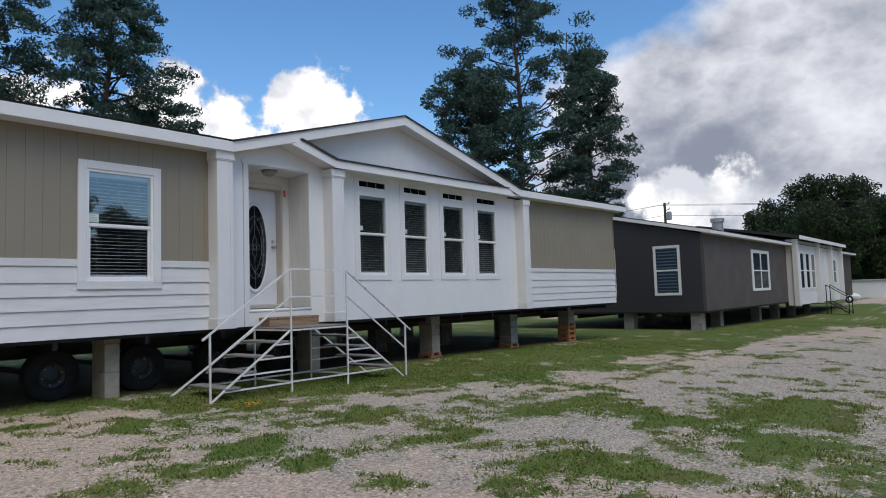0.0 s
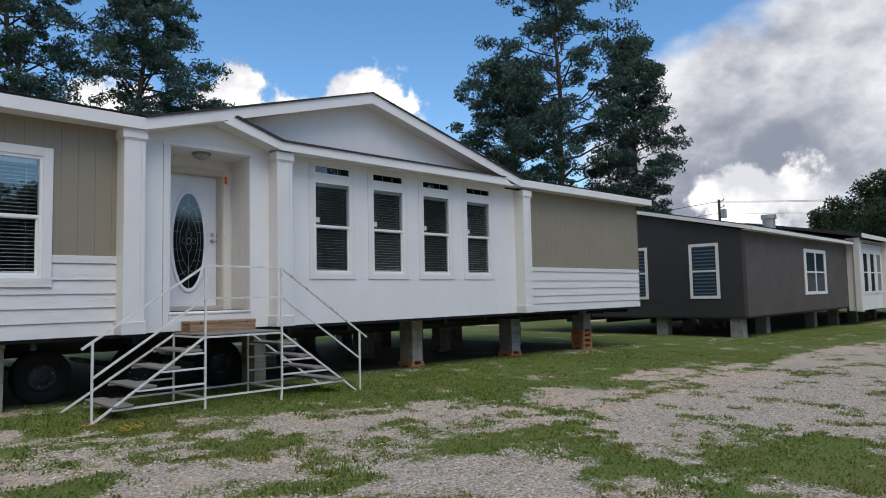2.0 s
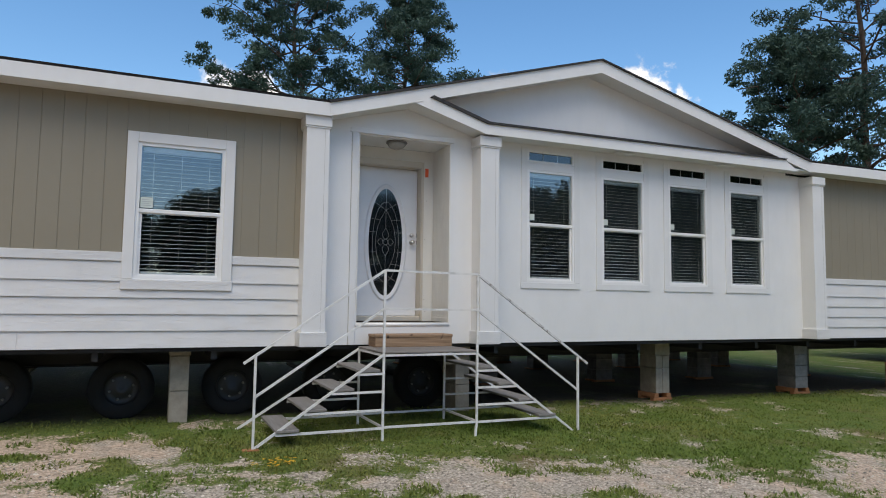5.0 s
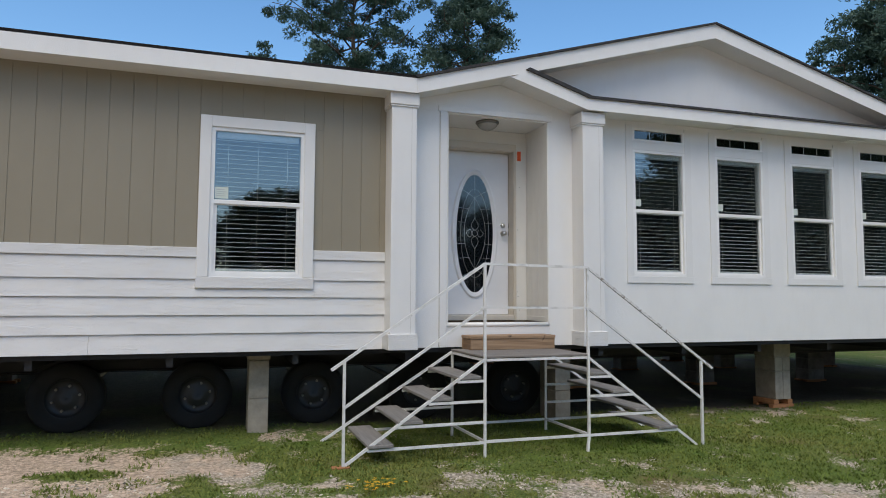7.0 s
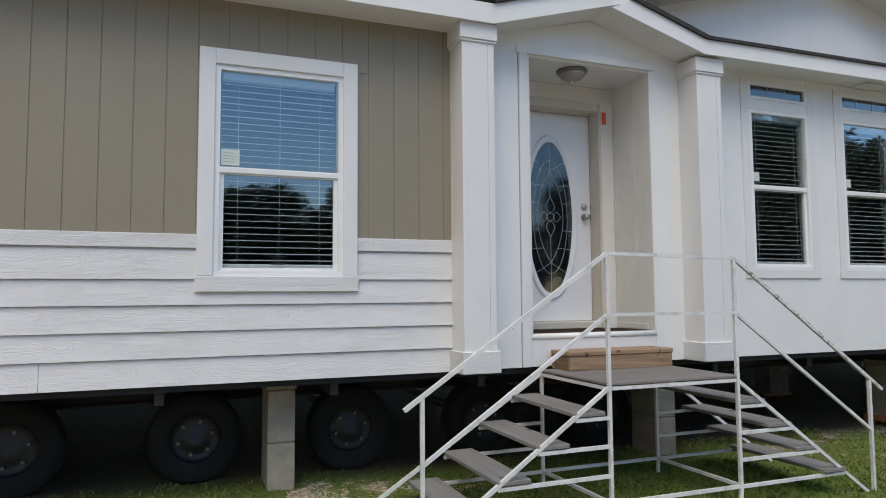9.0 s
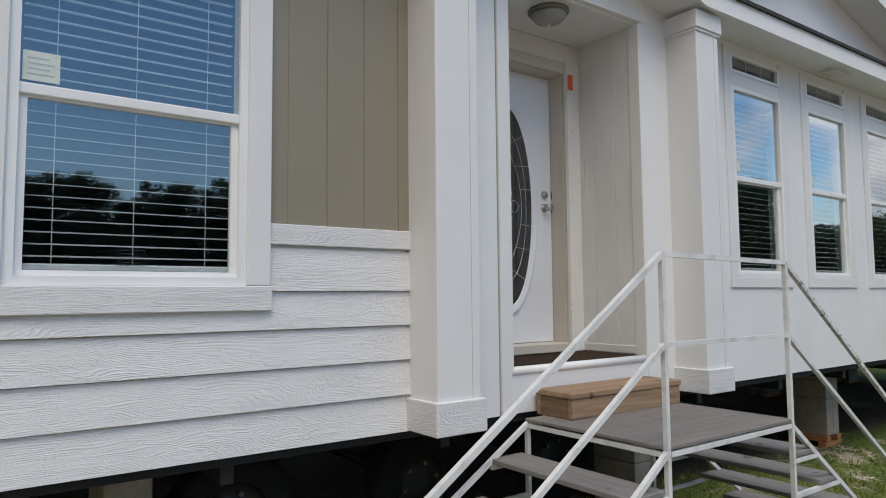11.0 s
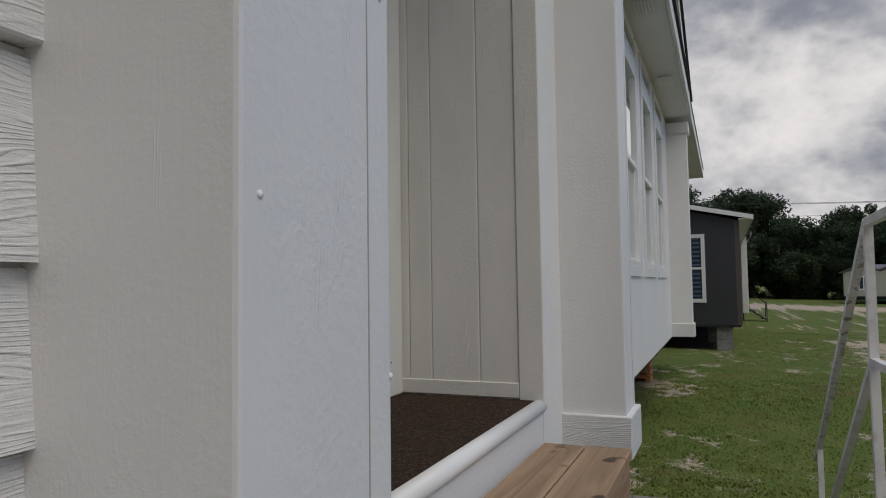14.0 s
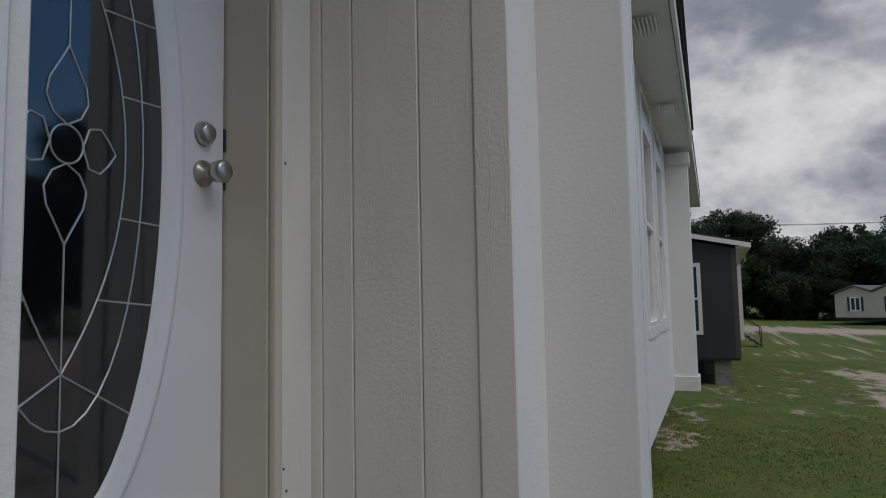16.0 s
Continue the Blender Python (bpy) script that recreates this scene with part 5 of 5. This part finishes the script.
def build_far_home():
    h = thing("far_home", (84.0, -6.3, -0.4), "far cream manufactured home with twin gables and dark roof", "house")
    h.rotation_euler = (0, 0, radians(-28))

    def add(name, bm, mat, label="", parent=None):
        ob = part(name, bm, M[mat], parent or h, label)
        return ob
    # local: gable end in the plane x = 0, from y = -4 to 4; long side runs in +x at y = -4
    bm = bmesh.new()
    prism(bm, [(-4.0, 0.35), (4.0, 0.35), (4.0, 2.75), (2.2, 3.45), (0.6, 2.85), (-1.4, 3.75), (-4.0, 2.75)], "x", 0.0, 0.15)
    add("end_wall", bm, "far_beige", "cream gabled end wall")
    bm = bmesh.new()
    box(bm, 0.15, 26.0, -4.0, 4.0, 0.35, 2.75)
    add("side_wall", bm, "far_beige")
    bm = bmesh.new()
    prism(bm, [(-4.3, 2.7), (-1.4, 3.82), (0.6, 2.95), (2.2, 3.52), (4.3, 2.7), (4.3, 2.8), (2.2, 3.64), (0.6, 3.07), (-1.4, 3.94), (-4.3, 2.82)], "x", -0.25, 26.2)
    add("roof", bm, "shingle_far", "grey shingled roof")
    for y in (2.1, -1.2):
        bm = bmesh.new()
        for a, b, c, d in ((y - 0.5, y + 0.5, 1.0, 1.12), (y - 0.5, y + 0.5, 2.3, 2.42), (y - 0.5, y - 0.38, 1.12, 2.3), (y + 0.38, y + 0.5, 1.12, 2.3), (y - 0.05, y + 0.05, 1.12, 2.3)):
            box(bm, -0.06, -0.002, a, b, c, d)
        w = add("window", bm, "white_flat", "white window with dark shutters")
        bm = bmesh.new()
        box(bm, -0.03, -0.004, y - 0.38, y + 0.38, 1.12, 2.3)
        add("pane", bm, "pane_blue", "", w)
        for s in (-0.62, 0.62):
            bm = bmesh.new()
            box(bm, -0.05, -0.003, y + s - 0.1, y + s + 0.1, 1.0, 2.42)
            add("shutter", bm, "ink", "", w)
    # plain black box filling the gap under the far home
    bm = bmesh.new()
    box(bm, 0.1, 25.9, -3.9, 3.9, 0.05, 0.34)
    add("dark_base", bm, "belly")


M["shingle_far"] = flat_material("shingle_far", (0.16, 0.16, 0.165), 0.9)
build_far_home()


def build_white_fence():
    # low white fence, modelled as a wall box with a flat top
    f = thing("white_shed", (86.5, 11.4, -0.45), "low white fence across the road before the trees, built as a capped box", "building")
    at_place("wall", soft_box(86, 88.6, 9.4, 13.4, -0.46, 1.45, 0.02), M["white_flat"], f)
    at_place("roof", soft_box(85.8, 88.8, 9.2, 13.6, 1.45, 1.6, 0.02), M["galv"], f)


build_white_fence()


def build_car():
    c = thing("parked_car", (66.0, 11.3, float(ground_z(66.0, 11.3))), "white saloon car parked on the lane beyond the homes", "car")
    c.rotation_euler = (0, 0, radians(-82))
    bm = bmesh.new()
    side = [(-2.25, 0.30), (-1.75, 0.22), (1.75, 0.22), (2.25, 0.32), (2.28, 0.62), (1.95, 0.80), (1.05, 0.90), (0.30, 1.36), (-0.95, 1.40), (-1.65, 1.00), (-2.22, 0.94), (-2.28, 0.60)]
    prism(bm, side, "y", -0.86, 0.86)
    for v in bm.verts:
        if v.co.z > 0.95:
            v.co.y *= 0.78
    bmesh.ops.bevel(bm, geom=bm.edges[:], offset=0.05, segments=2, affect="EDGES")
    part("body", bm, M["car_white"], c, "white painted body", True)
    for sy in (-1, 1):
        for x0, x1, x2, x3 in ((0.88, 0.28, -0.28, -0.28), (-0.34, -0.34, -0.92, -1.48)):
            bm = bmesh.new()
            lo, hi = 0.855, 0.70
            pts = [(x0, sy * lo, 0.95), (x1, sy * hi, 1.31), (x2, sy * hi, 1.32), (x3, sy * lo, 0.98)]
            a = [bm.verts.new((px, py + sy * 0.02, pz)) for px, py, pz in pts]
            b = [bm.verts.new((px, py - sy * 0.02, pz)) for px, py, pz in pts]
            bm.faces.new(a)
            bm.faces.new(b[::-1])
            for k in range(4):
                bm.faces.new((a[k], a[(k + 1) % 4], b[(k + 1) % 4], b[k]))
            part("side_window", bm, M["pane_blue"], c)
        for x in (-1.42, 1.42):
            bm = bmesh.new()
            lathe(bm, [(0.0, 0.0), (0.27, 0.0), (0.31, 0.03), (0.31, 0.17), (0.27, 0.2), (0.0, 0.2)], (x, sy * 0.80 + 0.1, 0.31), "y", 20)
            w = part("wheel", bm, M["tyre"], c, "", True)
            bm = bmesh.new()
            lathe(bm, [(0.0, 0.0), (0.19, 0.0), (0.17, 0.21), (0.0, 0.21)], (x, sy * 0.80 + 0.105, 0.31), "y", 14)
            part("rim", bm, M["galv"], w, "", True)


M["car_white"] = flat_material("car_white", (0.72, 0.73, 0.74), 0.25)
build_car()


def build_pole():
    x, y = 68.0, 26.0
    p = thing("utility_pole", (x, y, -0.4), "dark wooden utility pole with crossarm", "pole")
    bm = bmesh.new()
    tube(bm, (x, y, -0.4), (x, y, 10.1), 0.17, 10, 0.12)
    at_place("pole_shaft", bm, M["pole_wood"], p)
    bm = bmesh.new()
    lathe(bm, [(0.0, 0.0), (0.24, 0.0), (0.26, 0.05), (0.26, 0.78), (0.20, 0.86), (0.0, 0.9)], (x, y - 0.42, 8.3), "z", 14)
    at_place("transformer_can", bm, M["galv"], p)
    for dz in (9.9, 9.3):
        bm = bmesh.new()
        tube(bm, (x, y - 0.1, dz), (x, y - 0.46, dz + 0.12), 0.035, 6)
        at_place("bracket", bm, M["pole_wood"], p)
        bm = bmesh.new()
        lathe(bm, [(0.0, 0.0), (0.05, 0.0), (0.07, 0.08), (0.04, 0.16), (0.0, 0.17)], (x, y - 0.46, dz + 0.12), "z", 10)
        at_place("insulator", bm, M["galv"], p)
    for dz, side in ((9.55, 0.0), (9.5, 0.5), (8.4, 0.0)):
        c = bpy.data.curves.new("power_line", "CURVE")
        c.dimensions, c.bevel_depth, c.bevel_resolution = "3D", 0.018, 1
        sp = c.splines.new("POLY")
        n = 41
        sp.points.add(n - 1)
        for k in range(n):
            u = k / (n - 1)
            sag = 1.6 * (1 - (2 * abs((u * 2) % 1 - 0.5)) ** 2)
            sp.points[k].co = (x + (u - 0.5) * 22, y + (0.5 - u) * 130 + side, dz - sag + 0.4, 1)
        ob = new("power_line", c)
        c.materials.append(M["cable"])
        tagged(ob, "thin black overhead power line", "cable", "power lines")


build_pole()


# ---- trees ----
def leaf_cloud(centres, radii, per, size, flat, rng):
    """Many small leaf triangles round clump centres, as vertex and face lists."""
    c = np.repeat(np.asarray(centres), per, axis=0)
    r = np.repeat(np.asarray(radii), per)
    d = rng.normal(size=c.shape)
    d /= np.linalg.norm(d, axis=1)[:, None]
    p = c + d * (r * rng.random(len(r)) ** 0.45)[:, None] * np.array([1, 1, flat])
    a = rng.normal(size=c.shape)
    a /= np.linalg.norm(a, axis=1)[:, None]
    b = np.cross(a, rng.normal(size=c.shape))
    b /= np.linalg.norm(b, axis=1)[:, None]
    s = (size * (0.6 + 0.8 * rng.random(len(r))))[:, None]
    v = np.stack((p - a * s, p + a * s * 0.4 + b * s * 0.55, p + a * s - b * s * 0.2), 1).reshape(-1, 3)
    return v, np.arange(len(v)).reshape(-1, 3)


def cloud_mesh(name, v, f, mat):
    me = bpy.data.meshes.new(name)
    me.from_pydata(v.tolist(), [], f.tolist())
    me.materials.append(mat)
    return me


def limb_path(bm, p, q, r0, r1, rng, bend=0.12, n=4):
    p, q = Vector(p), Vector(q)
    last, lr = p, r0
    for i in range(1, n + 1):
        u = i / n
        c = p.lerp(q, u) + Vector(rng.normal(size=3)) * (q - p).length * bend * 0.3 * (1 if i < n else 0)
        rr = r0 + (r1 - r0) * u
        tube(bm, last, c, lr, 7, rr, caps=False)
        last, lr = c, rr


def pine(x, y, height, crown_base, spread, seed, lean=0.0, low_limb=None, n=58):
    rng = np.random.default_rng(seed)
    z0 = float(ground_z(x, y)) - 0.1
    t = thing("pine_tree", (x, y, z0), "tall loblolly pine with open dark green crown", "tree", "pines behind the home")
    bm = bmesh.new()
    limb_path(bm, (0, 0, 0), (lean, 0, height * 0.97), 0.36, 0.05, rng, 0.03, 10)
    centres, radii = [], []
    for i in range(n):
        u = (i + rng.random()) / n
        z = crown_base + (height - crown_base) * u ** 0.9
        env = spread * (0.35 + 0.9 * math.sin(math.pi * min(1, 0.22 + 0.75 * u))) * (1.05 - 0.62 * u ** 2.2)
        ln = env * (0.4 + 0.75 * rng.random())
        a = i * 2.4 + rng.random() * 0.8
        tip = Vector((lean * z / height + ln * math.cos(a), ln * math.sin(a), z + ln * (0.12 + 0.32 * u + 0.15 * rng.random())))
        limb_path(bm, (lean * z / height, 0, z), tip, 0.10 * (1.1 - u), 0.02, rng, 0.2, 4)
        k = 3 + int(4 * rng.random())
        for j in range(k):
            f = 0.45 + 0.6 * (j + rng.random()) / k
            base = Vector((lean * z / height, 0, z)).lerp(tip, f)
            off = rng.normal(size=3) * np.array([0.55, 0.55, 0.32])
            centres.append([base.x + off[0], base.y + off[1], base.z + off[2] + 0.2])
            radii.append(0.5 + 0.45 * rng.random())
    if low_limb:
        for az, ln, z in low_limb:
            tip = Vector((ln * math.cos(az), ln * math.sin(az), z + 0.6))
            limb_path(bm, (0, 0, z - 0.8), tip, 0.11, 0.02, rng, 0.25, 5)
            for j in range(12):
                base = Vector((0, 0, z - 0.8)).lerp(tip, 0.45 + 0.58 * j / 11)
                off = rng.normal(size=3) * np.array([0.6, 0.6, 0.35])
                centres.append([base.x + off[0], base.y + off[1], base.z + off[2] + 0.2])
                radii.append(0.5 + 0.4 * rng.random())
    part("trunk", bm, M["bark"], t, "", True)
    v, f = leaf_cloud(centres, radii, 145, 0.14, 0.6, rng)
    part("crown", cloud_mesh("crown", v, f, M["needles"]), None, t, "clumped dark green needles")
    return t


def broadleaf_mesh(seed, height, spread):
    rng = np.random.default_rng(seed)
    bm = bmesh.new()
    limb_path(bm, (0, 0, 0), (0.2, 0.1, height * 0.6), 0.32, 0.12, rng, 0.08, 6)
    centres, radii = [], []
    for i in range(15):
        a, u = i * 2.4 + rng.random(), rng.random()
        tip = Vector((spread * (0.35 + 0.6 * rng.random()) * math.cos(a), spread * (0.35 + 0.6 * rng.random()) * math.sin(a), height * (0.36 + 0.56 * u)))
        limb_path(bm, (0, 0, height * (0.22 + 0.3 * u)), tip, 0.12, 0.03, rng, 0.2, 4)
        for j in range(6):
            off = rng.normal(size=3) * np.array([1, 1, 0.8]) * 0.9
            centres.append([tip.x + off[0], tip.y + off[1], tip.z + off[2]])
            radii.append(0.9 + 0.9 * rng.random())
    for i in range(26):
        a, u = rng.random() * 6.283, rng.random()
        rr = spread * (0.5 + 0.4 * rng.random()) * math.sin(math.pi * (0.15 + 0.8 * u)) ** 0.6
        centres.append([rr * math.cos(a), rr * math.sin(a), height * (0.2 + 0.76 * u)])
        radii.append(0.9 + 0.8 * rng.random())
    v, f = leaf_cloud(centres, radii, 130, 0.27, 0.85, rng)
    return mesh_of("trunk", bm, M["bark"], True), cloud_mesh("crown", v, f, M["leaves"])


def build_trees():
    # pines north of the home
    pine(42.2, 26.8, 26.5, 7.0, 5.6, 1, 0.4)
    pine(39.4, 28.6, 17.2, 6.0, 4.2, 2, -0.4)
    pine(47.3, 23.8, 20.2, 5.5, 2.8, 3, 0.3)
    pine(12.8, 46.5, 27.0, 11.0, 4.7, 4, 0.2, [(3.2, 4.6, 15.2), (2.6, 4.2, 14.0)], 74)
    pine(20.2, 45.0, 25.0, 11.0, 3.6, 5, 0.4, [(-0.1, 5.6, 14.8), (0.3, 5.2, 13.6), (-0.6, 5.4, 12.8)], 70)
    kinds = [broadleaf_mesh(40 + i, 1.0 * hgt, spr) for i, (hgt, spr) in enumerate(((14.0, 5.2), (12.5, 5.6), (16.0, 5.0), (13.0, 4.6)))]
    rng = np.random.default_rng(9)
    made = []

    def tree(x, y, s, k, sink=0.1):
        z = float(ground_z(x, y)) - sink
        if len(made) <= k or made[k] is None:
            while len(made) <= k:
                made.append(None)
            t = thing("broadleaf_tree", (x, y, z), "dense dark green roadside tree", "tree", "tree line")
            part("trunk", kinds[k][0], None, t)
            part("crown", kinds[k][1], None, t)
            t.scale = (1, 1, 1)
            made[k] = t
            t.rotation_euler = (0, 0, rng.random() * 6.28)
        else:
            m = pose(x, y, z, 0, 0, rng.random() * 360) @ Matrix.Diagonal((s, s, s * (0.9 + 0.25 * rng.random()), 1))
            copy_thing(made[k], m)
    # far side of the road, east
    for i in range(34):
        y = 24 - 3.2 * i + rng.normal() * 1.0
        tree(108 + rng.normal() * 4, y, 0.66 + 0.24 * rng.random(), i % 4)
    for i in range(44):
        tree(104 + rng.normal() * 2.5, 26 - 2.6 * i, 0.42 + 0.16 * rng.random(), (i + 2) % 4, 2.2)
    for i in range(12):
        tree(122 + rng.normal() * 4, 24 - 9 * i, 0.86 + 0.2 * rng.random(), (i + 1) % 4)
    tree(90, 15.5, 0.82, 1)
    tree(94, 10.0, 0.85, 0)
    # behind the walker, south and west, seen in the panes
    for i in range(26):
        tree(-60 + 5.2 * i + rng.normal(), -66 - 6 * rng.random(), 0.90 + 0.2 * rng.random(), i % 4)
    for i in range(10):
        tree(-55 + rng.normal() * 3, -50 + 11 * i, 1.0 + 0.3 * rng.random(), i % 4)
    pine(98.0, -13.2, 13.0, 4.0, 3.4, 7)
    for i in range(15):
        tree(62 + 4.6 * i + rng.normal(), -58 - 3 * rng.random(), 1.35 + 0.3 * rng.random(), i % 4)


build_trees()


# ---- grass and stones ----
def scatter_grass():
    rng = np.random.default_rng(5)
    blocks = [((-1.5, 21.0), (1.0, 10.2), 52000), ((0.0, 12.0), (2.4, 9.2), 40000), ((15.0, 36.0), (-4.0, 9.0), 22000)]
    P = []
    for (xa, xb), (ya, yb), n in blocks:
        x, y = xa + (xb - xa) * rng.random(n), ya + (yb - ya) * rng.random(n)
        c = grass_cover(x, y) + 0.25 * (fractal(x, y, 3.1, 41, 3) - 0.5)
        keep = c > 0.46 + 0.3 * rng.random(n) * (1 - step(c, 0.5, 0.9))
        P.append(np.stack((x[keep], y[keep], np.clip(c[keep], 0, 1)), 1))
    n = 9000
    x, y = -1.0 + 20 * rng.random(n), 0.5 + 9.0 * rng.random(n)
    c = grass_cover(x, y)
    tall = (c > 0.34) & (c < 0.66) & (fractal(x, y, 2.3, 61, 2) > 0.55)
    tufts = np.repeat(np.stack((x[tall], y[tall], c[tall]), 1), 7, 0) + np.concatenate((rng.normal(size=(7 * tall.sum(), 2)) * 0.05, np.zeros((7 * tall.sum(), 1))), 1)
    low = sum(len(p) for p in P)
    P = np.concatenate(P + [tufts])
    blades = 6
    n = len(P) * blades
    base = np.repeat(P, blades, 0)
    bx, by = base[:, 0] + rng.normal(size=n) * 0.03, base[:, 1] + rng.normal(size=n) * 0.03
    h = (0.010 + 0.032 * rng.random(n) ** 2.5) * (0.55 + 0.75 * fractal(bx, by, 0.8, 51, 3))
    h = np.where(np.arange(n) >= low * blades, h * 1.2 + 0.006, h)
    a = rng.random(n) * 6.283
    lean = 0.9 * rng.random(n) * h + 0.012
    w = 0.005 + 0.010 * rng.random(n)
    z = ground_z(bx, by) + 0.05 * (fractal(bx, by, 0.9, 11, 4) - 0.5) + 0.03 * base[:, 2] - 0.008
    dx, dy = np.cos(a), np.sin(a)
    v = np.stack((np.stack((bx - dy * w, by + dx * w, z), 1), np.stack((bx + dy * w, by - dx * w, z), 1), np.stack((bx + dx * lean, by + dy * lean, z + h), 1)), 1).reshape(-1, 3)
    ob = new("grass", cloud_mesh("grass", v, np.arange(len(v)).reshape(-1, 3), M["grass"]))
    tagged(ob, "short green grass and clover with bare gaps", "grass", kind="stuff")


def scatter_stones():
    rng = np.random.default_rng(6)
    n = 70000
    x, y = -1.0 + 19.0 * rng.random(n), -0.5 + 9.0 * rng.random(n)
    keep = grass_cover(x, y) + 0.2 * (rng.random(n) - 0.5) < 0.52
    x, y = x[keep], y[keep]
    n = len(x)
    r = 0.004 + 0.013 * rng.random(n) ** 2.2
    z = ground_z(x, y) + 0.05 * (fractal(x, y, 0.9, 11, 4) - 0.5) + 0.03 * grass_cover(x, y) + r * 0.2
    unit = np.array([[1, 0, 0], [-1, 0, 0], [0, 1, 0], [0, -1, 0], [0, 0, 1], [0, 0, -1]], float)
    v = unit[None] * r[:, None, None] * (0.6 + 0.7 * rng.random((n, 6, 1))) * np.array([1.2, 1.0, 0.7])
    a = rng.random(n) * 6.283
    c, s = np.cos(a)[:, None], np.sin(a)[:, None]
    v = np.stack((v[:, :, 0] * c - v[:, :, 1] * s, v[:, :, 0] * s + v[:, :, 1] * c, v[:, :, 2]), 2) + np.stack((x, y, z), 1)[:, None]
    f = np.array([[0, 2, 4], [2, 1, 4], [1, 3, 4], [3, 0, 4], [2, 0, 5], [1, 2, 5], [3, 1, 5], [0, 3, 5]])
    F = (f[None] + 6 * np.arange(n)[:, None, None]).reshape(-1, 3)
    ob = new("gravel", cloud_mesh("gravel", v.reshape(-1, 3), F, M["stone"]))
    tagged(ob, "loose pale grey crushed stone", "gravel", kind="stuff")


def stone_material():
    k = Nodes("stone", 0.9)
    isl = k.node("ShaderNodeNewGeometry").outputs["Random Per Island"]
    k.color(k.ramp(isl, (0.0, (0.13, 0.11, 0.09)), (0.5, (0.56, 0.49, 0.40)), (1.0, (0.72, 0.645, 0.54))))
    k.bump(k.noise(120.0), 0.4, 0.003)
    return k.m


M["stone"] = stone_material()
scatter_grass()
scatter_stones()


# ---- small things ----
def build_nails():
    g = thing("nail_heads", (7.92, 9.91, 1.3), "dark nail heads in the door casing", "nails")
    for x, z in ((7.925, 2.365), (7.918, 1.60), (7.930, 1.545), (7.95, 2.9), (7.945, 1.38)):
        bm = bmesh.new()
        lathe(bm, [(0.0, 0.0), (0.004, 0.0), (0.003, 0.0015), (0.0, 0.002)], (x, 9.9155, z), "y", 8)
        at_place("nail", bm, M["ink"], g)
    g = thing("painted_nails", (6.25, COL, 1.2), "painted-over nail heads on the entry column", "nails")
    rng = np.random.default_rng(12)
    for i in range(11):
        x, z = (6.14 if i % 2 else 6.355) + rng.normal() * 0.012, 1.22 + 0.19 * i + rng.normal() * 0.03
        bm = bmesh.new()
        lathe(bm, [(0.0, -0.001), (0.0045, -0.001), (0.0035, 0.0012), (0.0, 0.0018)], (x, COL, z), "y", 10)
        at_place("nail", bm, M["white_trim"], g, "", True)


def build_glass_label():
    x0, x1, z0, z1, y = 4.72, 4.82, 1.80, 1.865, WALL + 0.0245
    t = thing("glass_label", (x0, y, z0), "clear outlined label low on the window pane", "label")
    for a, b, c, d in ((x0, x1, z0, z0 + 0.002), (x0, x1, z1 - 0.002, z1), (x0, x0 + 0.002, z0 + 0.002, z1 - 0.002), (x1 - 0.002, x1, z0 + 0.002, z1 - 0.002)):
        bm = bmesh.new()
        box(bm, a, b, y, y + 0.0008, c, d)
        at_place("outline", bm, M["ink"], t)
    for i in range(4):
        bm = bmesh.new()
        box(bm, x0 + 0.01, x1 - 0.012 - 0.008 * (i % 2), y, y + 0.0008, z0 + 0.012 + 0.012 * i, z0 + 0.0145 + 0.012 * i)
        at_place("print_line", bm, M["ink"], t)


def build_flowers():
    rng = np.random.default_rng(14)
    cx, cy = 5.62, 7.6
    t = thing("yellow_flowers", (cx, cy, float(ground_z(cx, cy))), "small clump of yellow wildflowers in the grass", "flowers")
    for i in range(34):
        x, y = cx + rng.normal() * 0.11, cy + rng.normal() * 0.07
        z = float(ground_z(x, y)) + 0.02
        h = 0.05 + 0.04 * rng.random()
        bm = bmesh.new()
        tube(bm, (x, y, z - 0.03), (x, y, z + h), 0.002, 4)
        stem = at_place("stem", bm, M["grass"], t)
        bm = bmesh.new()
        for k in range(6):
            a = k * math.pi / 3 + rng.random()
            p = [bm.verts.new(v) for v in ((x, y, z + h), (x + 0.014 * math.cos(a - 0.35), y + 0.014 * math.sin(a - 0.35), z + h + 0.004), (x + 0.019 * math.cos(a), y + 0.019 * math.sin(a), z + h + 0.003), (x + 0.014 * math.cos(a + 0.35), y + 0.014 * math.sin(a + 0.35), z + h + 0.004))]
            bm.faces.new(p)
        part("petals", bm, M["flower"], stem)


def build_shim():
    z = float(ground_z(5.47, 8.34))
    t = thing("wood_shim", (5.47, 8.34, z), "flat scrap of wood under the stair foot", "shim")
    at_place("board", soft_box(5.40, 5.56, 8.30, 8.39, z - 0.01, z + 0.03, 0.004), M["crib_wood"], t)


build_nails()
build_glass_label()
build_flowers()
build_shim()
